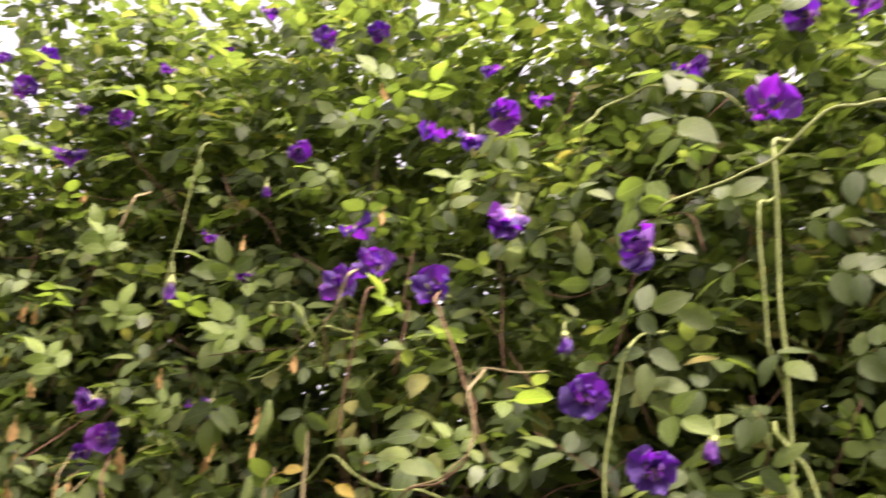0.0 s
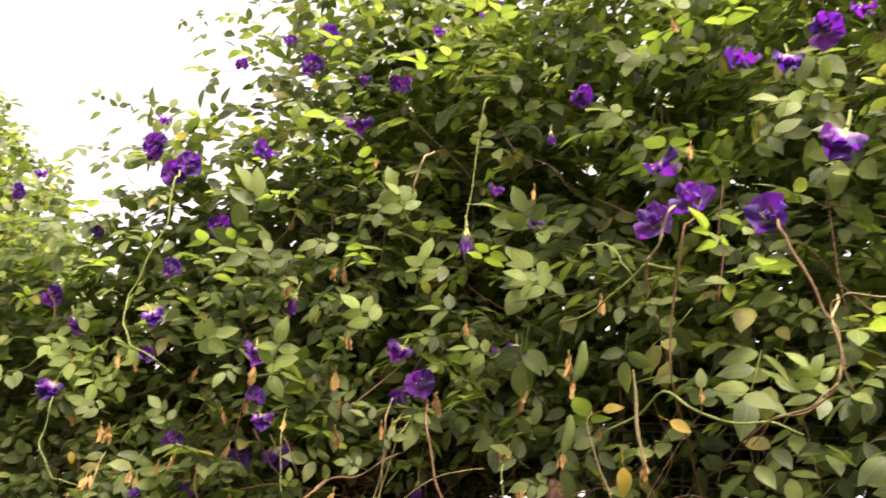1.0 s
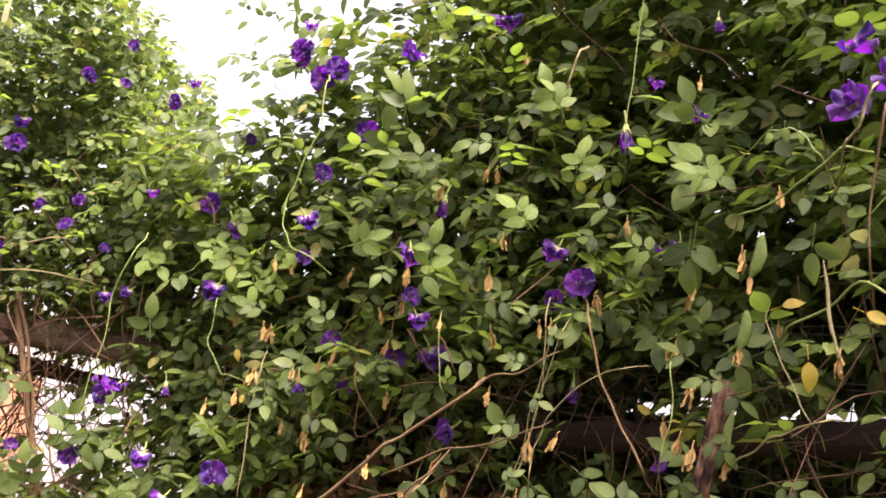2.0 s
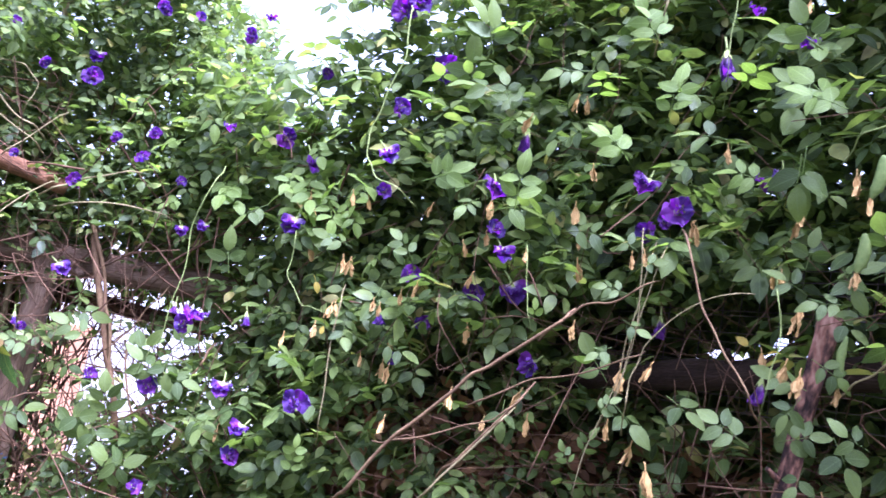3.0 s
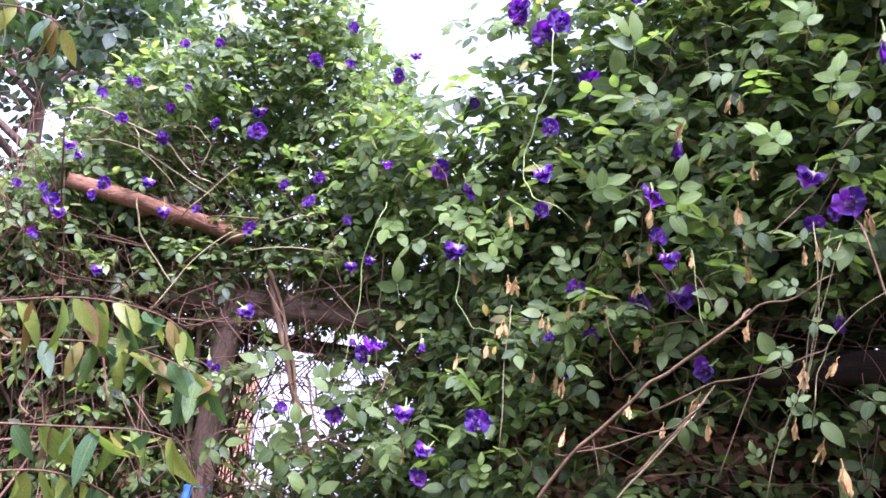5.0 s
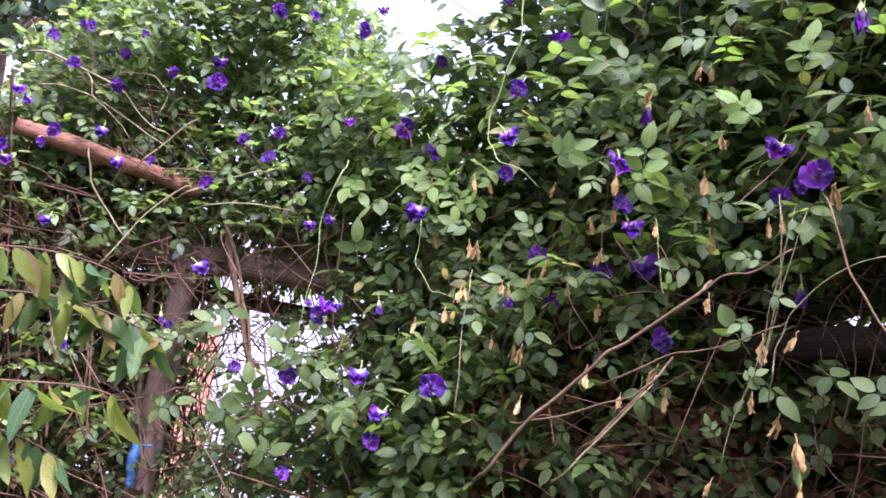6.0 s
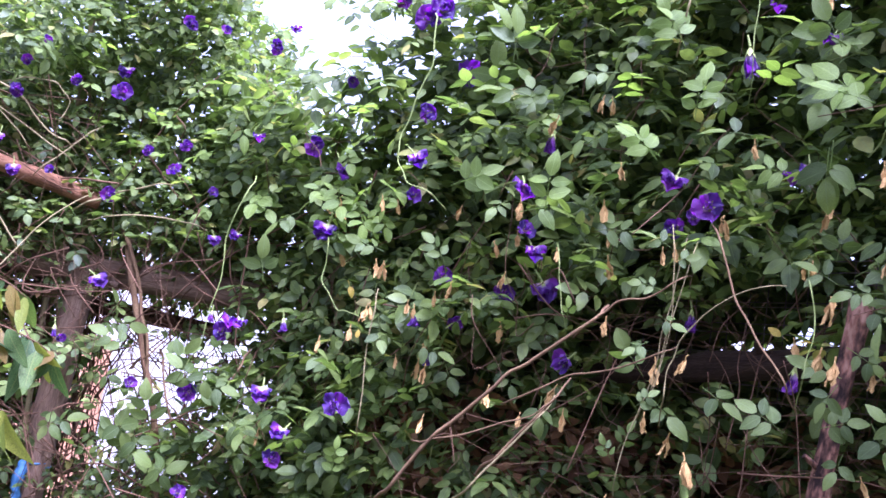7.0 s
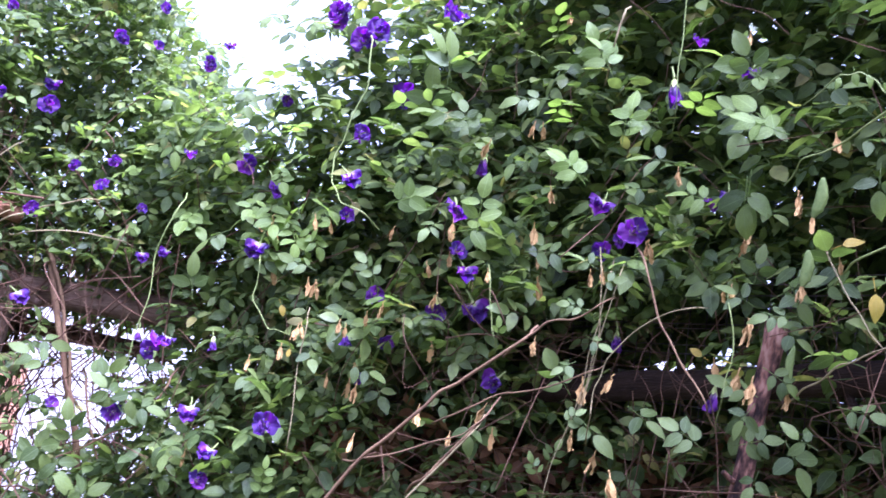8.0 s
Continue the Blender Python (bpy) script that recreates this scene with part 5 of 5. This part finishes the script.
# this log's bark colour is darkened to stand for the hedge's shade
log("crossbeam", (-1.05, 1.88, 1.50), (0.35, 0.98, 1.665), 0.027, BARK_SHADED, "heavy log lying behind the leaves, its shade painted into the bark", "beam", 0.10, seed=5, rings=40)
log("fence_post", (-0.50, 1.245, 0.0), (-0.310, 1.255, 1.655), 0.0155, BARK_PALE, "peeling pinkish-brown trunk carrying the vine", "post", 0.26, seed=6, rings=60)
log("bamboo_stick", (-1.86, 1.36, 0.0), (-1.93, 1.27, 2.34), 0.007, STEM_TAN, "pale upright cane stuck in the leaves", "stick", 0.04, seed=7, knots=0)

# ---- things seen through the gap under the left log ----
def box_bm(size, bevel=0.01):
    bm = bmesh.new()
    bmesh.ops.create_cube(bm, size=1)
    for v in bm.verts:
        v.co = Vector((v.co.x * size[0], v.co.y * size[1], (v.co.z + 0.5) * size[2]))
    bmesh.ops.bevel(bm, geom=bm.edges[:], offset=bevel, segments=2, affect="EDGES")
    return bm


house = new("house")
house.matrix_basis = pose(-3.9, 3.5, 0, 0, 0, 24)
tagged(house, "white plastered house wall with a peach painted pier", "house")
w = part("wall", box_bm((7.0, 0.2, 1.95)), PLASTER, house, "bright white plaster wall", False)
w.location = (0.6, 0.5, 0)
w = part("pier", box_bm((0.36, 0.3, 1.40)), PEACH, house, "peach painted plaster pier", False)
w.location = (-0.395, 0.2, 0)

barrel = new("water_barrel")
barrel.matrix_basis = pose(-2.05, 2.45, 0) @ Matrix.Diagonal((0.7, 0.7, 0.98, 1))
tagged(barrel, "pale blue plastic water barrel on the soil", "barrel")
bm = bmesh.new()
rings = []
for z, r in ((0, 0.17), (0.03, 0.19), (0.30, 0.195), (0.33, 0.205), (0.36, 0.195), (0.72, 0.195), (0.75, 0.205), (0.78, 0.195), (1.05, 0.19), (1.08, 0.17)):
    rings.append([bm.verts.new((r * math.cos(k * math.pi / 12), r * math.sin(k * math.pi / 12), z)) for k in range(24)])
for a, b in zip(rings, rings[1:]):
    for k in range(24):
        bm.faces.new((a[k], a[(k + 1) % 24], b[(k + 1) % 24], b[k]))
bm.faces.new(rings[0][::-1])
bm.faces.new(rings[-1])
part("barrel_body", bm, PALE_BLUE, barrel)

# a strip of blue plastic tied round the left post
h = Heap()
h.add(*tube([(-1.826, 1.272, 1.17), (-1.818, 1.262, 1.14), (-1.822, 1.264, 1.11), (-1.815, 1.262, 1.08)], 0.0115, 6, 0.8, 0.35, rng))
h.add(*tube([(-1.829 + 0.0275 * math.cos(0.7 * k), 1.3045 + 0.0275 * math.sin(0.7 * k), 1.16 + 0.001 * k) for k in range(10)], 0.0025, 6, 0.9, 0.3, rng))
strip = part("plastic_strip", h.mesh("plastic_strip"), BLUE)
tagged(strip, "bright blue plastic strip tied to the post", "plastic strip")

# ---- wire mesh behind the log ----
mesh_fence = new("wire_mesh_fence")
tagged(mesh_fence, "dark rusty wire netting behind the log", "wire fence")
h = Heap()
a, b = np.array((-1.1, 2.0, 0)), np.array((0.4, 1.12, 0))
for k in range(44):
    q = a + (b - a) * k / 43
    h.add(*tube([q + (0, 0, 1.52), q + (rng.normal(0, 0.004), 0, 1.78)], 0.0011, 4, 1.0))
for z in np.arange(1.52, 1.79, 0.022):
    h.add(*tube([a + (0, 0, z), (a + b) / 2 + (0, 0, z + rng.normal(0, 0.006)), b + (0, 0, z)], 0.0012, 4, 1.0))
part("netting", h.mesh("netting"), WIRE, mesh_fence)

# ---- young tree with long drooping leaves beside the hedge ----
shrub = new("sapling")
tagged(shrub, "young tree with drooping yellow-green lance-shaped leaves", "sapling")
v, t, u = tube([(-1.86, 0.42, 0.0), (-1.84, 0.44, 0.8), (-1.80, 0.43, 1.5), (-1.78, 0.42, 2.2)], 0.016, 8, 0.5, 0.08, rng)
part("trunk", tri_mesh("trunk", v, t, u), BARK, shrub)
LONG = [tri_mesh("leaf", *blade(LANCE, a, b, c)) for a, b, c in ((0.2, 0.25, 0.01), (0.3, 0.45, 0.015), (0.12, 0.1, 0.02), (0.25, -0.1, 0.02))]


def leafy_branch(points, long):
    v, t, u = tube(points, 0.0017, 6, 0.5, 0.1, rng)
    twig = part("branch", tri_mesh("branch", v, t, u), TWIG, shrub)
    p = np.array(points)
    total = np.linalg.norm(np.diff(p, axis=0), axis=1).sum()
    count = int(total / 0.0125)
    for k in range(count):
        f = (k + 0.5) / count * (len(p) - 1)
        i = int(f)
        at = p[i] + (p[i + 1] - p[i]) * (f - i)
        go = (p[i + 1] - p[i]) / np.linalg.norm(p[i + 1] - p[i])
        out = np.array((-0.27 - at[0], -at[1], 0.0))
        out /= np.linalg.norm(out)
        along = np.array((0, 0, -1.0)) * rng.uniform(0.7, 1.2) + go * rng.uniform(0.2, 0.9) + out * rng.normal(0.1, 0.5)
        if k % 2:
            along = along - go * 0.75
        f3 = frame_of(along + rng.normal(0, 0.2, 3), out * rng.choice([1.0, 0.7, 0.15, -0.4]) + go * rng.normal(0, 0.8) + rng.normal(0, 0.3, 3)) * long * rng.uniform(0.6, 1.0)
        leaf = part("leaf", LONG[rng.integers(4)], SHRUB_LEAF, twig)
        leaf.matrix_basis = Matrix([[*f3[r], at[r]] for r in range(3)] + [[0, 0, 0, 1]])


leafy_branch([(-1.565, 0.623, 1.443), (-1.498, 0.74, 1.458), (-1.451, 0.809, 1.455), (-1.401, 0.875, 1.433), (-1.373, 0.911, 1.409)], 0.090)
leafy_branch([(-1.524, 0.592, 1.495), (-1.469, 0.691, 1.519), (-1.426, 0.758, 1.52), (-1.39, 0.807, 1.508), (-1.37, 0.834, 1.489)], 0.085)
leafy_branch([(-1.467, 0.594, 1.336), (-1.411, 0.691, 1.339), (-1.356, 0.77, 1.342), (-1.326, 0.813, 1.332)], 0.090)
leafy_branch([(-1.604, 0.539, 1.933), (-1.577, 0.598, 1.947), (-1.557, 0.637, 1.943), (-1.546, 0.658, 1.929)], 0.085)
leafy_branch([(-1.462, 0.604, 1.271), (-1.42, 0.675, 1.277), (-1.383, 0.733, 1.259), (-1.363, 0.765, 1.237)], 0.090)


# ---- far trees ----
def tree(x, y, high, wide, seed):
    r = np.random.default_rng(seed)
    root = new("tree")
    root.location = (x, y, 0)
    tagged(root, "tall dark broadleaf tree far behind the vine", "tree", "trees behind")
    wood, leaves = Heap(), Heap()
    wood.add(*tube([(0, 0, 0), (0.1, 0, high * 0.3), (-0.1, 0.1, high * 0.6), (0, 0, high * 0.9)], 0.14, 8, 0.3, 0.08, r))
    for k in range(26):
        z = high * r.uniform(0.3, 0.9)
        ang = r.uniform(0, 6.28)
        reach = wide * r.uniform(0.4, 1.0) * (1.1 - abs(z / high - 0.55))
        tip = np.array((math.cos(ang) * reach, math.sin(ang) * reach, z + r.uniform(0.1, 0.9)))
        wood.add(*tube([(0, 0, z - 0.4), tip * 0.5 + np.array((0, 0, z * 0.5)), tip], 0.045, 5, 0.3))
        for q in range(70):
            c = tip * r.uniform(0.55, 1.08) + np.array((0, 0, z)) * 0.0 + r.normal(0, 0.26, 3)
            c[2] = tip[2] + r.normal(0, 0.28)
            v, t, u = BODY[r.integers(len(BODY))]
            leaves.add(v * r.uniform(0.11, 0.19) @ frame_of(r.normal(0, 1, 3), r.normal(0, 1, 3)).T + c, t, u)
    part("trunk", wood.mesh("trunk"), BARK, root)
    c = part("crown", leaves.mesh("crown"), TREE_LEAF, root)
    c["kind"] = "stuff"


tree(-8.6, 4.4, 5.2, 2.2, 1)
tree(-9.8, 2.6, 5.6, 2.4, 2)

# ---- weeds at the foot of the fence ----
h = Heap()
for i in range(5000):
    x, y = rng.normal(-0.8, 3.0), rng.normal(0.8, 3.0)
    v, t, u = blade([(0, 0.03), (0.5, 0.022), (1, 0)], 0.3, rng.uniform(0.2, 0.8))
    f = frame_of(np.array((rng.normal(0, 0.6), rng.normal(0, 0.6), 1.0)), np.array((rng.normal(), rng.normal(), 0.2)))
    h.add(v * rng.uniform(0.06, 0.18) @ f.T + np.array((x, y, -0.01)), t, u)
for i in range(2600):
    x, y = rng.uniform(-3.2, 1.0), rng.uniform(0.8, 2.6)
    hgt = rng.uniform(0.25, 0.55) if rng.random() < 0.6 else rng.uniform(0.5, 1.1)
    v, t, u = blade([(0, 0.014), (0.4, 0.012), (0.8, 0.006), (1, 0)], 0.3, rng.uniform(0.1, 0.5))
    f = frame_of(np.array((rng.normal(0, 0.2), rng.normal(0, 0.2), 1.0)), np.array((rng.normal(), rng.normal(), 0.2)))
    h.add(v * hgt @ f.T + np.array((x, y, 0)), t, u)
weeds = part("grass", h.mesh("grass"), GRASS)
tagged(weeds, "tall thin green weeds at the foot of the fence", "grass", kind="stuff")
